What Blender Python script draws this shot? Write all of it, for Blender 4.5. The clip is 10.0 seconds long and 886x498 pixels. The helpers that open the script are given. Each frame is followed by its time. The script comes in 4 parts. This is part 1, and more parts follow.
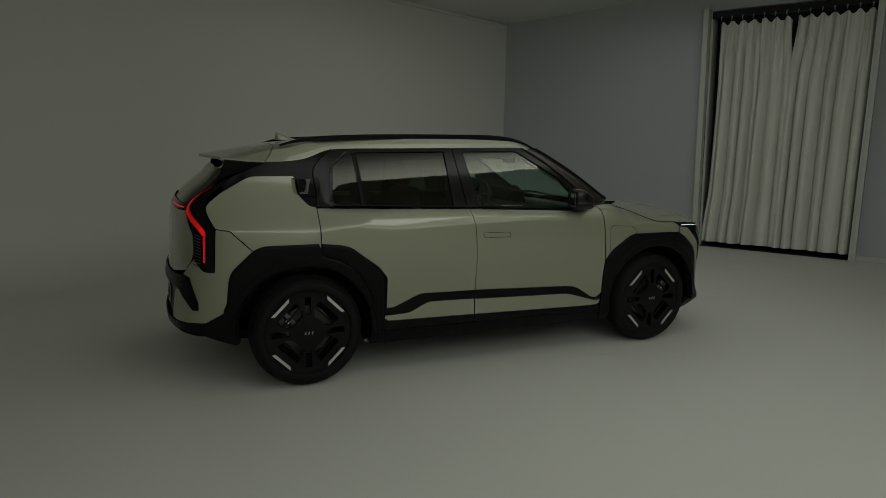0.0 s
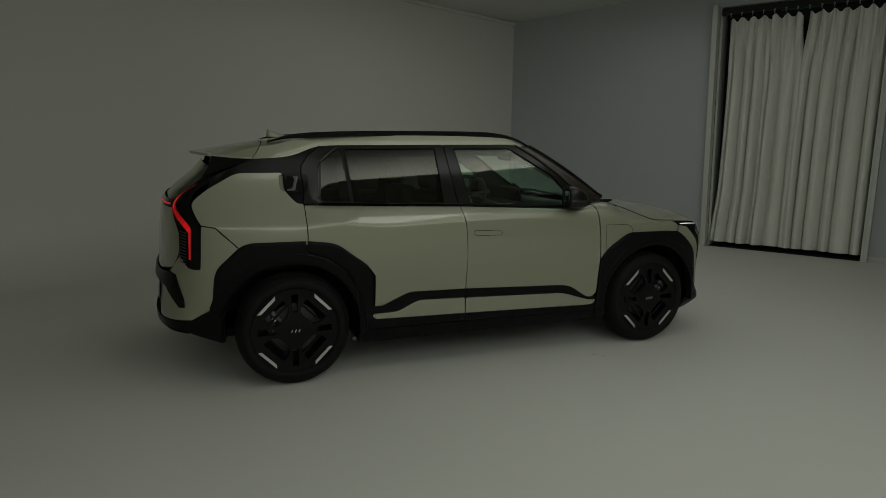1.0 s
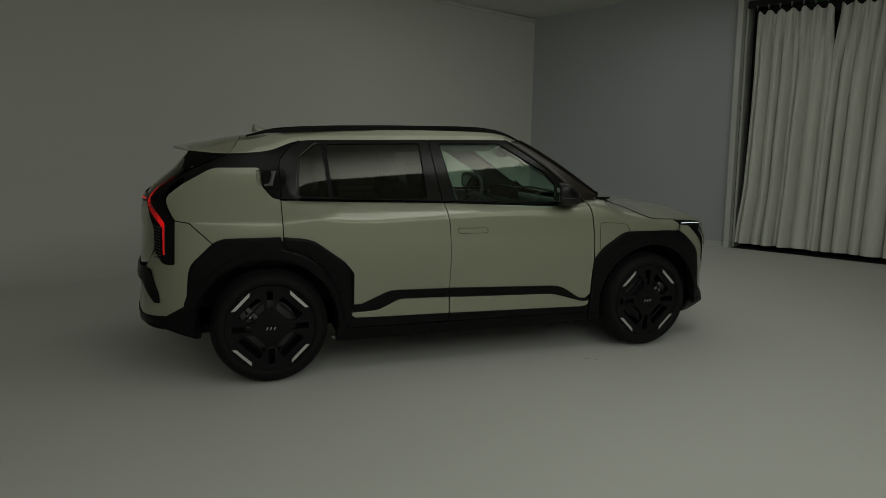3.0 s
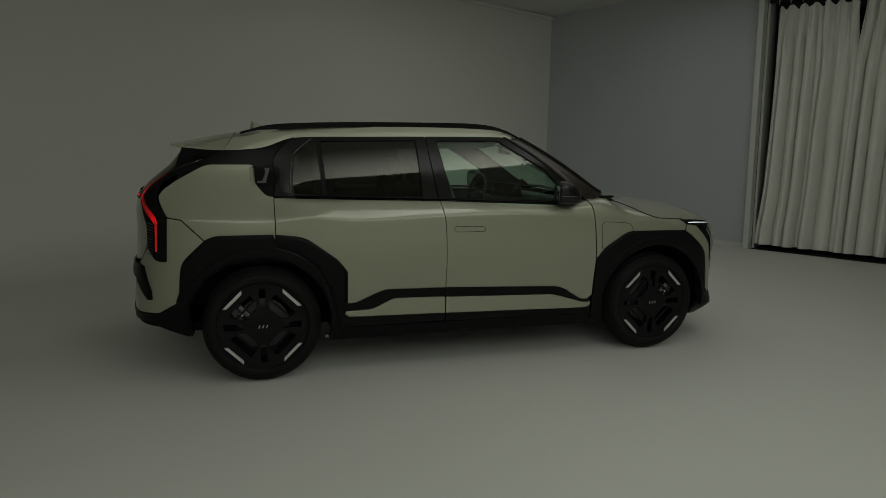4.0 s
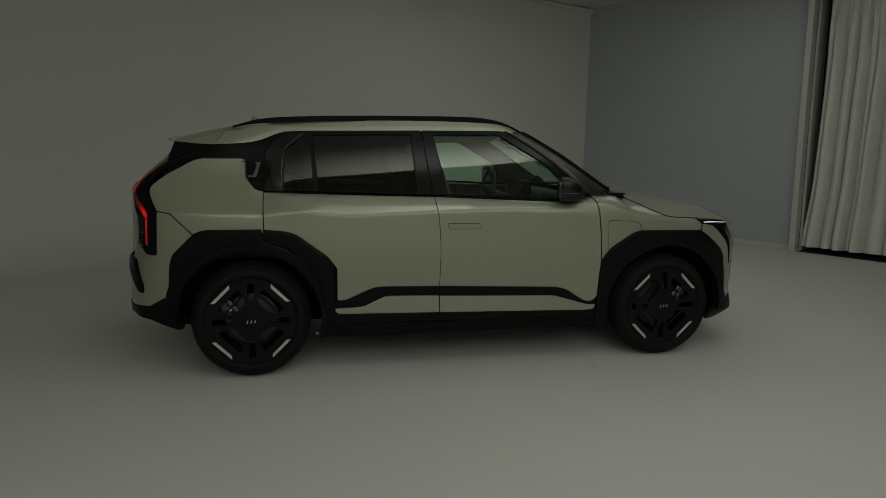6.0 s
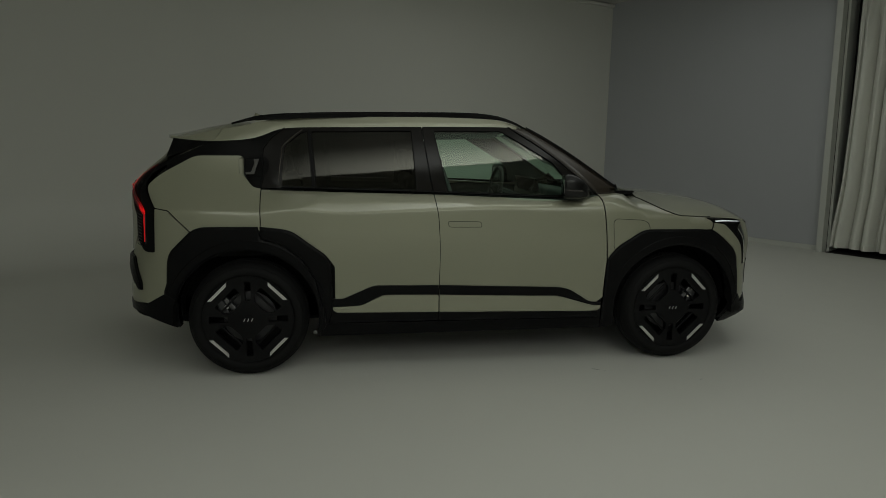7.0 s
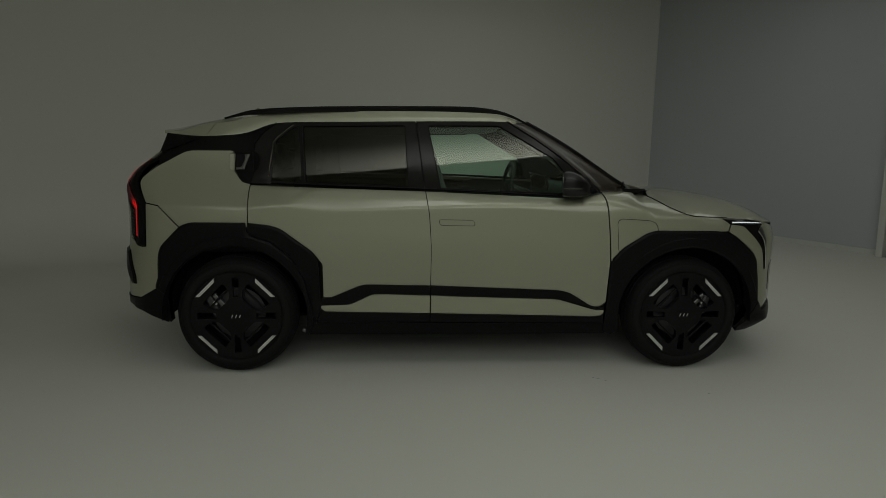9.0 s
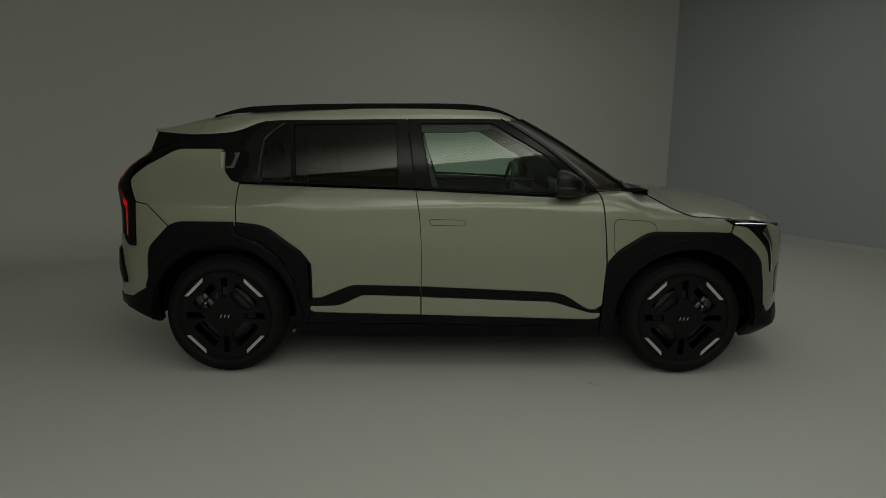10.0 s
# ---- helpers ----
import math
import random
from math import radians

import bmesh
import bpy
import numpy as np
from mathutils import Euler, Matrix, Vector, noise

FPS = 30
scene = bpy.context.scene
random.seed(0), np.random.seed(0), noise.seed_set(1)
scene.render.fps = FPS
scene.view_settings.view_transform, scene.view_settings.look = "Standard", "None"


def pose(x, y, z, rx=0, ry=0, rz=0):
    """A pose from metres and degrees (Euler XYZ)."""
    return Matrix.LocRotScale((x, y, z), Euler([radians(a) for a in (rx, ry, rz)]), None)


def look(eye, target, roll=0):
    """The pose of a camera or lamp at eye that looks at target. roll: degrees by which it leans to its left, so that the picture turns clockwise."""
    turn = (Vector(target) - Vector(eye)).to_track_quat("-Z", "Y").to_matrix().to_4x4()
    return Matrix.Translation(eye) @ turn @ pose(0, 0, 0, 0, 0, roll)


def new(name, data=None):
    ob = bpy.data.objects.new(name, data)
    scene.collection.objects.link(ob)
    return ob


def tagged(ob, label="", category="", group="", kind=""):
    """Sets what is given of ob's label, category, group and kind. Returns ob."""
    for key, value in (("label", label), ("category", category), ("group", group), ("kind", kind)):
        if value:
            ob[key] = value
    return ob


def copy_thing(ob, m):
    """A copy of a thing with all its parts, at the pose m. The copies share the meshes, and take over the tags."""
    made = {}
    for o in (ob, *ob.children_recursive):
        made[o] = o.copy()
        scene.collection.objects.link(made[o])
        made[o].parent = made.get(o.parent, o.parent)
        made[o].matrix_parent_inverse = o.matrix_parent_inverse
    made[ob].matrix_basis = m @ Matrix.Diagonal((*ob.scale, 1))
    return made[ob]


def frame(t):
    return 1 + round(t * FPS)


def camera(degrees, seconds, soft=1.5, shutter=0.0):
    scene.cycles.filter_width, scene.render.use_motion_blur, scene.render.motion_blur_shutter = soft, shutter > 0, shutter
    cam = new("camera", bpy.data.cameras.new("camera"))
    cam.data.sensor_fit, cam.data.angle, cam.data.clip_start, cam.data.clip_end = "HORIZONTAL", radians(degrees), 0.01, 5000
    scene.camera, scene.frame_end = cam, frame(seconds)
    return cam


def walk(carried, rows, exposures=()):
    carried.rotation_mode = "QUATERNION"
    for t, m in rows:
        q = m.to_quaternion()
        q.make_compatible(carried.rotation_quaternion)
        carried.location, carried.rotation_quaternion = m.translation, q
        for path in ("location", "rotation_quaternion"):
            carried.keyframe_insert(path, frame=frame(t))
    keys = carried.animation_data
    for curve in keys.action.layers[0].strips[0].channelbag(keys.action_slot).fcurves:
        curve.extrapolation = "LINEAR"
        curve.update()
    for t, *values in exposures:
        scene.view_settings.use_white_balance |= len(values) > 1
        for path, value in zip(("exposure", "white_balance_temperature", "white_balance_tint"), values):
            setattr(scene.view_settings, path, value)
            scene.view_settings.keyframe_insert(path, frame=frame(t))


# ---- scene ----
from mathutils.geometry import delaunay_2d_cdt

cam = camera(70.5, 10.0, soft=0.8)
PATH = [
    (0, (-2.078, -4.617, 1.494), (-1.29, -2.807, 1.172), 0.9),
    (0.5, (-1.993, -4.622, 1.486), (-1.227, -2.803, 1.162), 0.9),
    (1, (-1.906, -4.638, 1.476), (-1.163, -2.81, 1.153), 0.9),
    (1.5, (-1.817, -4.648, 1.469), (-1.096, -2.811, 1.145), 0.9),
    (2, (-1.728, -4.653, 1.462), (-1.032, -2.806, 1.138), 0.9),
    (2.5, (-1.634, -4.655, 1.451), (-0.967, -2.797, 1.129), 0.9),
    (4, (-1.348, -4.642, 1.428), (-0.786, -2.75, 1.104), 0.9),
    (4.5, (-1.249, -4.642, 1.418), (-0.728, -2.738, 1.095), 0.9),
    (5, (-1.151, -4.636, 1.413), (-0.671, -2.721, 1.088), 0.8),
    (5.5, (-1.051, -4.627, 1.414), (-0.613, -2.703, 1.084), 0.9),
    (7, (-0.777, -4.572, 1.397), (-0.466, -2.625, 1.06), 0.8),
    (7.5, (-0.684, -4.544, 1.395), (-0.421, -2.591, 1.054), 0.8),
    (8, (-0.588, -4.521, 1.391), (-0.371, -2.563, 1.047), 0.8),
    (8.5, (-0.475, -4.499, 1.387), (-0.306, -2.536, 1.041), 0.8),
    (9, (-0.361, -4.476, 1.391), (-0.238, -2.51, 1.042), 0.8),
    (9.5, (-0.259, -4.443, 1.391), (-0.175, -2.476, 1.039), 0.7),
    (10, (-0.159, -4.404, 1.395), (-0.116, -2.437, 1.038), 0.7),
]
walk(cam, [(t, look(eye, target, roll)) for t, eye, target, roll in PATH])

# ---- world, lights, exposure ----
world = bpy.data.worlds.new("studio_dark")
world.use_nodes = True
world.node_tree.nodes["Background"].inputs[0].default_value = (0.02, 0.02, 0.02, 1)
world.node_tree.nodes["Background"].inputs[1].default_value = 0.0
scene.world = world


def area_lamp(name, m, sx, sy, watts, colour):
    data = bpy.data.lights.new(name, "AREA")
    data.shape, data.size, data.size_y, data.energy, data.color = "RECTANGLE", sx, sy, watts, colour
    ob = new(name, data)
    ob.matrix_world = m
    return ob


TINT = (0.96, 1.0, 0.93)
PANEL = area_lamp("softbox_panel", pose(1.0, -2.514, 2.95, 33, 0, 8.7) @ pose(-0.4, 0.6, 0), 6.0, 1.2, 68, TINT)
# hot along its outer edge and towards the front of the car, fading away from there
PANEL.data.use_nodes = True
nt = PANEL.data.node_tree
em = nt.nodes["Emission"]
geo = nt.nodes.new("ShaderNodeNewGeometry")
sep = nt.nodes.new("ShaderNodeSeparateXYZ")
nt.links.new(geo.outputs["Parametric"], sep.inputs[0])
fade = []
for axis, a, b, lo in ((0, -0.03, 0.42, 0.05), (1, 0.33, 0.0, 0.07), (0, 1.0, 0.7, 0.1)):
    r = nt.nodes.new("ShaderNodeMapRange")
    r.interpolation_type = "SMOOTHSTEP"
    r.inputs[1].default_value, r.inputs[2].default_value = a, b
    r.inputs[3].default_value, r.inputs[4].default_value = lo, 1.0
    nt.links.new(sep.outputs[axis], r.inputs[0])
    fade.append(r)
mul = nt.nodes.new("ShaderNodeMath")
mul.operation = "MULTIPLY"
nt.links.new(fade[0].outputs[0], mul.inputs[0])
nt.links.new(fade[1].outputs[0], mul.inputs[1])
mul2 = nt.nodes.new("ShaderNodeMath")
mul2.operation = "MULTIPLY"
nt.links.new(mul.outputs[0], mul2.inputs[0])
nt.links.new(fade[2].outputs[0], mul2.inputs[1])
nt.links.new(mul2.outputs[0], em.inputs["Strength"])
# three unseen fill lamps, added to balance the brightness of floor, walls and car
area_lamp("overhead_fill", pose(0.6, -0.6, 3.64, 0, 0, 0), 4.2, 2.4, 6, TINT)
area_lamp("overhead_fill", pose(2.3, 2.0, 3.64, 0, 0, 0), 4.4, 2.4, 16, TINT)
area_lamp("rear_fill", pose(-0.8, -6.9, 3.66, 8, 0, 0), 8.4, 4.2, 146, TINT)

# ---- materials ----


def material(name, colour, rough, metal=0.0, coat=0.0, mottle=0.06, size=3.0, grain=0.0, grain_size=120.0, spread=0.06, spec=0.5):
    """A surface with slow mottling, fine grain relief and uneven gloss, in metres."""
    m = bpy.data.materials.new(name)
    m.use_nodes = True
    nt = m.node_tree
    b = nt.nodes["Principled BSDF"]
    co = nt.nodes.new("ShaderNodeTexCoord")
    n1 = nt.nodes.new("ShaderNodeTexNoise")
    n1.inputs["Scale"].default_value, n1.inputs["Detail"].default_value = size, 5
    nt.links.new(co.outputs["Object"], n1.inputs["Vector"])
    mix = nt.nodes.new("ShaderNodeMix")
    mix.data_type = "RGBA"
    mix.inputs[6].default_value = (*[c * (1 - mottle) for c in colour], 1)
    mix.inputs[7].default_value = (*[min(1, c * (1 + mottle)) for c in colour], 1)
    nt.links.new(n1.outputs[0], mix.inputs[0])
    nt.links.new(mix.outputs[2], b.inputs["Base Color"])
    rr = nt.nodes.new("ShaderNodeMapRange")
    rr.inputs[3].default_value, rr.inputs[4].default_value = max(0, rough - spread), min(1, rough + spread)
    n2 = nt.nodes.new("ShaderNodeTexNoise")
    n2.inputs["Scale"].default_value, n2.inputs["Detail"].default_value = size * 7, 4
    nt.links.new(co.outputs["Object"], n2.inputs["Vector"])
    nt.links.new(n2.outputs[0], rr.inputs[0])
    nt.links.new(rr.outputs[0], b.inputs["Roughness"])
    b.inputs["Metallic"].default_value = metal
    b.inputs["Coat Weight"].default_value = coat
    b.inputs["Coat Roughness"].default_value = 0.04
    b.inputs["Coat IOR"].default_value = 1.5
    b.inputs["Specular IOR Level"].default_value = spec
    if grain:
        n3 = nt.nodes.new("ShaderNodeTexNoise")
        n3.inputs["Scale"].default_value, n3.inputs["Detail"].default_value = grain_size, 3
        nt.links.new(co.outputs["Object"], n3.inputs["Vector"])
        bp = nt.nodes.new("ShaderNodeBump")
        bp.inputs["Strength"].default_value, bp.inputs["Distance"].default_value = grain, 0.002
        nt.links.new(n3.outputs[0], bp.inputs["Height"])
        nt.links.new(bp.outputs[0], b.inputs["Normal"])
    return m


def glass(name, colour, mirror, rough=0.02):
    """Thin tinted pane: clear through, mirror-like on its face."""
    m = bpy.data.materials.new(name)
    m.use_nodes = True
    nt = m.node_tree
    nt.nodes.remove(nt.nodes["Principled BSDF"])
    out = nt.nodes["Material Output"]
    tr = nt.nodes.new("ShaderNodeBsdfTransparent")
    tr.inputs[0].default_value = (*colour, 1)
    gl = nt.nodes.new("ShaderNodeBsdfGlossy")
    gl.inputs["Roughness"].default_value = rough
    gl.inputs["Color"].default_value = (0.96, 0.94, 0.82, 1)
    lw = nt.nodes.new("ShaderNodeLayerWeight")
    lw.inputs[0].default_value = 0.5
    pw = nt.nodes.new("ShaderNodeMath")
    pw.operation = "POWER"
    pw.inputs[1].default_value = 5.0
    nt.links.new(lw.outputs["Facing"], pw.inputs[0])
    fr = nt.nodes.new("ShaderNodeMath")
    fr.operation = "MULTIPLY_ADD"
    fr.inputs[1].default_value, fr.inputs[2].default_value = 0.9, mirror
    nt.links.new(pw.outputs[0], fr.inputs[0])
    mix = nt.nodes.new("ShaderNodeMixShader")
    nt.links.new(fr.outputs[0], mix.inputs[0])
    nt.links.new(tr.outputs[0], mix.inputs[1])
    nt.links.new(gl.outputs[0], mix.inputs[2])
    nt.links.new(mix.outputs[0], out.inputs[0])
    return m


def glow(name, colour, strength):
    m = bpy.data.materials.new(name)
    m.use_nodes = True
    b = m.node_tree.nodes["Principled BSDF"]
    b.inputs["Base Color"].default_value = (*[c * 0.5 for c in colour], 1)
    b.inputs["Emission Color"].default_value = (*colour, 1)
    b.inputs["Emission Strength"].default_value = strength
    b.inputs["Roughness"].default_value = 0.3
    return m


FLOOR = material("studio_paint", (0.66, 0.66, 0.61), 0.52, mottle=0.025, size=0.9, grain=0.05, grain_size=40, spread=0.08, spec=0.35)
GREY = material("grey_wall_paint", (0.435, 0.445, 0.465), 0.7, mottle=0.03, size=1.3, grain=0.08, grain_size=90)
TRIM = material("white_trim", (0.55, 0.56, 0.52), 0.5, mottle=0.03, grain=0.04)
CEIL = material("ceiling_paint", (0.58, 0.58, 0.55), 0.8, mottle=0.05, size=2, grain=0.06)
BLACKOUT = material("matt_black", (0.012, 0.012, 0.012), 0.9)
GREEN = material("green_cloth", (0.02, 0.16, 0.07), 0.8)
CURTAIN = material("beige_curtain_cloth", (0.75, 0.75, 0.69), 0.85, mottle=0.05, size=5, grain=0.25, grain_size=700)
PAINT = material("olive_car_paint", (0.300, 0.302, 0.218), 0.40, metal=0.35, coat=1.0, mottle=0.012, size=900, spread=0.02)
PLASTIC = material("black_grained_plastic", (0.005, 0.005, 0.0054), 0.36, mottle=0.1, size=8, grain=0.3, grain_size=900, spec=0.12)
GLOSS = material("gloss_black", (0.006, 0.006, 0.006), 0.10, mottle=0.1, spread=0.03, spec=0.11)
FRAME = material("gloss_black_window_frame", (0.011, 0.010, 0.009), 0.12, mottle=0.1, spread=0.03, spec=0.18)
GRIP = material("satin_grey_grip", (0.085, 0.083, 0.076), 0.32, mottle=0.08, spread=0.04)
PIANO = material("gloss_black_pillar", (0.028, 0.022, 0.016), 0.20, mottle=0.1, spread=0.04, spec=0.55)
SHADOW = material("dark_underbody_and_shade", (0.008, 0.008, 0.008), 0.8, spec=0.1)
RUBBER = material("tyre_rubber", (0.008, 0.008, 0.008), 0.65, mottle=0.15, size=14, grain=0.2, grain_size=300, spec=0.14)
WHEEL = material("black_wheel_lacquer", (0.005, 0.005, 0.0055), 0.38, mottle=0.1, spec=0.16)
SILVER = material("machined_aluminium", (0.72, 0.72, 0.70), 0.32, metal=0.85, mottle=0.05, size=60)
STEEL = material("brake_steel", (0.14, 0.14, 0.14), 0.35, metal=0.9, mottle=0.15, size=30)
DISC = material("dull_brake_iron", (0.075, 0.075, 0.078), 0.40, metal=0.8, mottle=0.2, size=30)
FABRIC = material("pale_seat_cloth", (0.30, 0.30, 0.28), 0.8, mottle=0.08, size=14, grain=0.3, grain_size=500)
LEATHER = material("dark_seat_leather", (0.035, 0.036, 0.034), 0.5, mottle=0.12, size=10, grain=0.3, grain_size=400)
CABINTRIM = material("dark_cabin_plastic", (0.028, 0.03, 0.029), 0.6, mottle=0.1, size=12, grain=0.2, grain_size=500)
LINER = material("grey_headliner", (0.30, 0.29, 0.26), 0.9, mottle=0.06, size=9, grain=0.2, grain_size=600)
PRIVACY = glass("privacy_glass", (0.075, 0.075, 0.073), 0.036)
CLEAR = glass("green_tinted_glass", (0.72, 0.90, 0.80), 0.054)
RED = glow("red_tail_light", (1.0, 0.006, 0.008), 0.42)
DIMRED = glow("dim_red_tail_light", (1.0, 0.01, 0.014), 0.24)
WHITE = glow("white_running_light", (0.9, 0.97, 1.0), 0.52)
CAP = material("satin_black_mirror_cap", (0.006, 0.006, 0.006), 0.24, mottle=0.1, spread=0.04, spec=0.4)
HOOK = material("grey_hook_plastic", (0.22, 0.22, 0.21), 0.5)
MIRROR = material("mirror_glass", (0.25, 0.26, 0.26), 0.02, metal=1.0, mottle=0.0, spread=0.0)

# ---- mesh helpers ----


def link(name, verts, faces, mat, parent=None, label="", smooth=True):
    me = bpy.data.meshes.new(name)
    me.from_pydata([tuple(v) for v in verts], [], faces)
    me.materials.append(mat)
    me.polygons.foreach_set("use_smooth", [smooth] * len(me.polygons))
    ob = new(name, me)
    if parent:
        ob.parent = parent
    if label:
        ob["label"] = label
    return ob


def part(name, bm, mat, parent=None, label="", smooth=False, sharp=35):
    me = bpy.data.meshes.new(name)
    bmesh.ops.recalc_face_normals(bm, faces=bm.faces)
    bm.to_mesh(me)
    bm.free()
    me.materials.append(mat)
    if smooth:
        me.polygons.foreach_set("use_smooth", [True] * len(me.polygons))
        me.set_sharp_from_angle(angle=radians(sharp))
    ob = new(name, me)
    if parent:
        ob.parent = parent
    if label:
        ob["label"] = label
    return ob


def block(size, m=Matrix(), bevel=0.0, seg=2, into=None):
    bm = into or bmesh.new()
    made = bmesh.ops.create_cube(bm, size=1)["verts"]
    bmesh.ops.transform(bm, matrix=m @ Matrix.Diagonal((*size, 1)), verts=made)
    if bevel:
        edges = list({e for v in made for e in v.link_edges})
        bmesh.ops.bevel(bm, geom=edges, offset=bevel, segments=seg, affect="EDGES", profile=0.5)
    return bm


def lathe(profile, n=64, into=None):
    """Turns profile rows (radius, y) about the y axis."""
    bm = into or bmesh.new()
    rings = []
    for r, y in profile:
        rings.append([bm.verts.new((r * math.cos(2 * math.pi * i / n), y, r * math.sin(2 * math.pi * i / n))) for i in range(n)])
    for a, b in zip(rings, rings[1:]):
        for i in range(n):
            bm.faces.new((a[i], a[(i + 1) % n], b[(i + 1) % n], b[i]))
    return bm


def tube(points, r, n=8, into=None, closed=False, flat=1.0):
    bm = into or bmesh.new()
    pts = [Vector(p) for p in points]
    rings = []
    for i, p in enumerate(pts):
        a = pts[(i - 1) % len(pts)] if closed or i else p
        b = pts[(i + 1) % len(pts)] if closed or i < len(pts) - 1 else p
        d = (b - a).normalized()
        side = d.cross(Vector((0, 0, 1)))
        if side.length < 0.05:
            side = d.cross(Vector((0, 1, 0)))
        side.normalize()
        up = side.cross(d)
        rings.append([bm.verts.new(p + r * (math.cos(2 * math.pi * k / n) * side + flat * math.sin(2 * math.pi * k / n) * up)) for k in range(n)])
    for i in range(len(rings) if closed else len(rings) - 1):
        a, b = rings[i], rings[(i + 1) % len(rings)]
        for k in range(n):
            bm.faces.new((a[k], a[(k + 1) % n], b[(k + 1) % n], b[k]))
    if not closed:
        bm.faces.new(rings[0]), bm.faces.new(rings[-1][::-1])
    return bm


def rounded(poly, r=0.0, step=0.03):
    """Corners of a closed outline rounded by r (a number or one for each corner), long sides divided."""
    n, out = len(poly), []
    for i in range(n):
        p, a, b = Vector(poly[i][:2]), Vector(poly[i - 1][:2]), Vector(poly[(i + 1) % n][:2])
        ri = poly[i][2] if len(poly[i]) > 2 else r
        la, lb = (a - p).length, (b - p).length
        k = min(ri, 0.45 * la, 0.45 * lb)
        if k < 0.002:
            out.append(p)
            continue
        s, e = p + (a - p) * k / la, p + (b - p) * k / lb
        m = max(2, min(6, int(k / 0.008)))
        for j in range(m + 1):
            t = j / m
            out.append(s * (1 - t) ** 2 + p * 2 * t * (1 - t) + e * t * t)
    fine = []
    for i, p in enumerate(out):
        q = out[(i + 1) % len(out)]
        m = max(1, math.ceil((q - p).length / step))
        fine += [p + (q - p) * j / m for j in range(m)]
    return fine


def shrunk(loop, d):
    """The outline moved inwards by d."""
    area = sum(a.x * b.y - b.x * a.y for a, b in zip(loop, loop[1:] + loop[:1]))
    s, n, out = (1 if area > 0 else -1), len(loop), []
    for i in range(n):
        t = loop[(i + 1) % n] - loop[i - 1]
        t = t.normalized() if t.length > 1e-6 else Vector((1, 0))
        out.append(loop[i] + Vector((-t.y, t.x)) * s * d)
    return out


def inside(p, loop):
    hit = False
    for a, b in zip(loop, loop[1:] + loop[:1]):
        if (a.y > p[1]) != (b.y > p[1]) and p[0] < (b.x - a.x) * (p[1] - a.y) / (b.y - a.y) + a.x:
            hit = not hit
    return hit


def sheet(outline, holes=(), step=0.05, lines=()):
    """Triangles over an outline with holes: points, triangles, loops of point numbers."""
    pts, edges, loops = [], [], []
    for loop in (outline, *holes):
        s = len(pts)
        pts += [Vector(p) for p in loop]
        edges += [(s + i, s + (i + 1) % len(loop)) for i in range(len(loop))]
        loops.append(list(range(s, len(pts))))
    rim = np.array([tuple(p) for p in pts])
    lo, hi = rim.min(0), rim.max(0)

    def free(p, gap):
        return ((rim - p) ** 2).sum(1).min() > gap * gap and inside(p, outline) and not any(inside(p, h) for h in holes)
    extra = [Vector(p) for p in lines if free(np.array(p), 0.006)]
    ex = np.array([tuple(p) for p in extra]) if extra else np.zeros((1, 2)) + 99
    for i in range(int((hi[0] - lo[0]) / step) + 1):
        for j in range(int((hi[1] - lo[1]) / step) + 1):
            p = np.array((lo[0] + (i + 0.5 * (j % 2)) * step, lo[1] + j * step))
            if free(p, step * 0.45) and ((ex - p) ** 2).sum(1).min() > (step * 0.4) ** 2:
                extra.append(Vector(p))
    v, _, f, ov, _, _ = delaunay_2d_cdt(pts + extra, edges, [], 0, 1e-6)
    new_of = {}
    for i, src in enumerate(ov):
        for s in src:
            new_of[s] = i
    tris = []
    for t in f:
        c = sum((v[i] for i in t), Vector((0, 0))) / 3
        if inside(c, outline) and not any(inside(c, h) for h in holes):
            a, b, d = (v[i] for i in t)
            tris.append(tuple(t) if (b - a).cross(d - a) > 0 else tuple(reversed(t)))
    return v, tris, [[new_of[i] for i in l] for l in loops]


# ---- the car's skin ----
def smooth(a, b, x):
    t = min(1.0, max(0.0, (x - a) / (b - a)))
    return t * t * (3 - 2 * t)
def curve(rows, x):
    """A smooth curve through rows (x, value), flat outside them."""
    if x <= rows[0][0]: return rows[0][1]
    if x >= rows[-1][0]: return rows[-1][1]
    lo, hi = 0, len(rows) - 1
    while hi - lo > 1:
        mid = (lo + hi) // 2
        lo, hi = (mid, hi) if rows[mid][0] <= x else (lo, mid)
    i = lo
    (x0, y0), (x1, y1) = rows[i], rows[i + 1]
    h, s = x1 - x0, (y1 - y0) / (x1 - x0)
    m0 = (y1 - rows[i - 1][1]) / (x1 - rows[i - 1][0]) if i else s
    m1 = (rows[i + 2][1] - y0) / (rows[i + 2][0] - x0) if i + 2 < len(rows) else s
    t = (x - x0) / h
    return (1 + 2 * t) * (1 - t) ** 2 * y0 + t * (1 - t) ** 2 * h * m0 + t * t * (3 - 2 * t) * y1 + t * t * (t - 1) * h * m1
WIDTH = [(.15, .80), (.25, .855), (.31, .870), (.42, .870), (.54, .874), (.70, .890), (.85, .899), (.94, .894), (1.0, .872), (1.09, .804), (1.25, .741), (1.45, .663), (1.55, .61)]
WIDTH_REAR = [(.15, .80), (.25, .855), (.31, .870), (.42, .870), (.54, .876), (.70, .891), (.85, .897), (.95, .8945), (.985, .892), (.998, .887), (1.03, .870), (1.07, .849), (1.11, .827), (1.18, .785), (1.25, .745), (1.45, .663), (1.55, .61)]


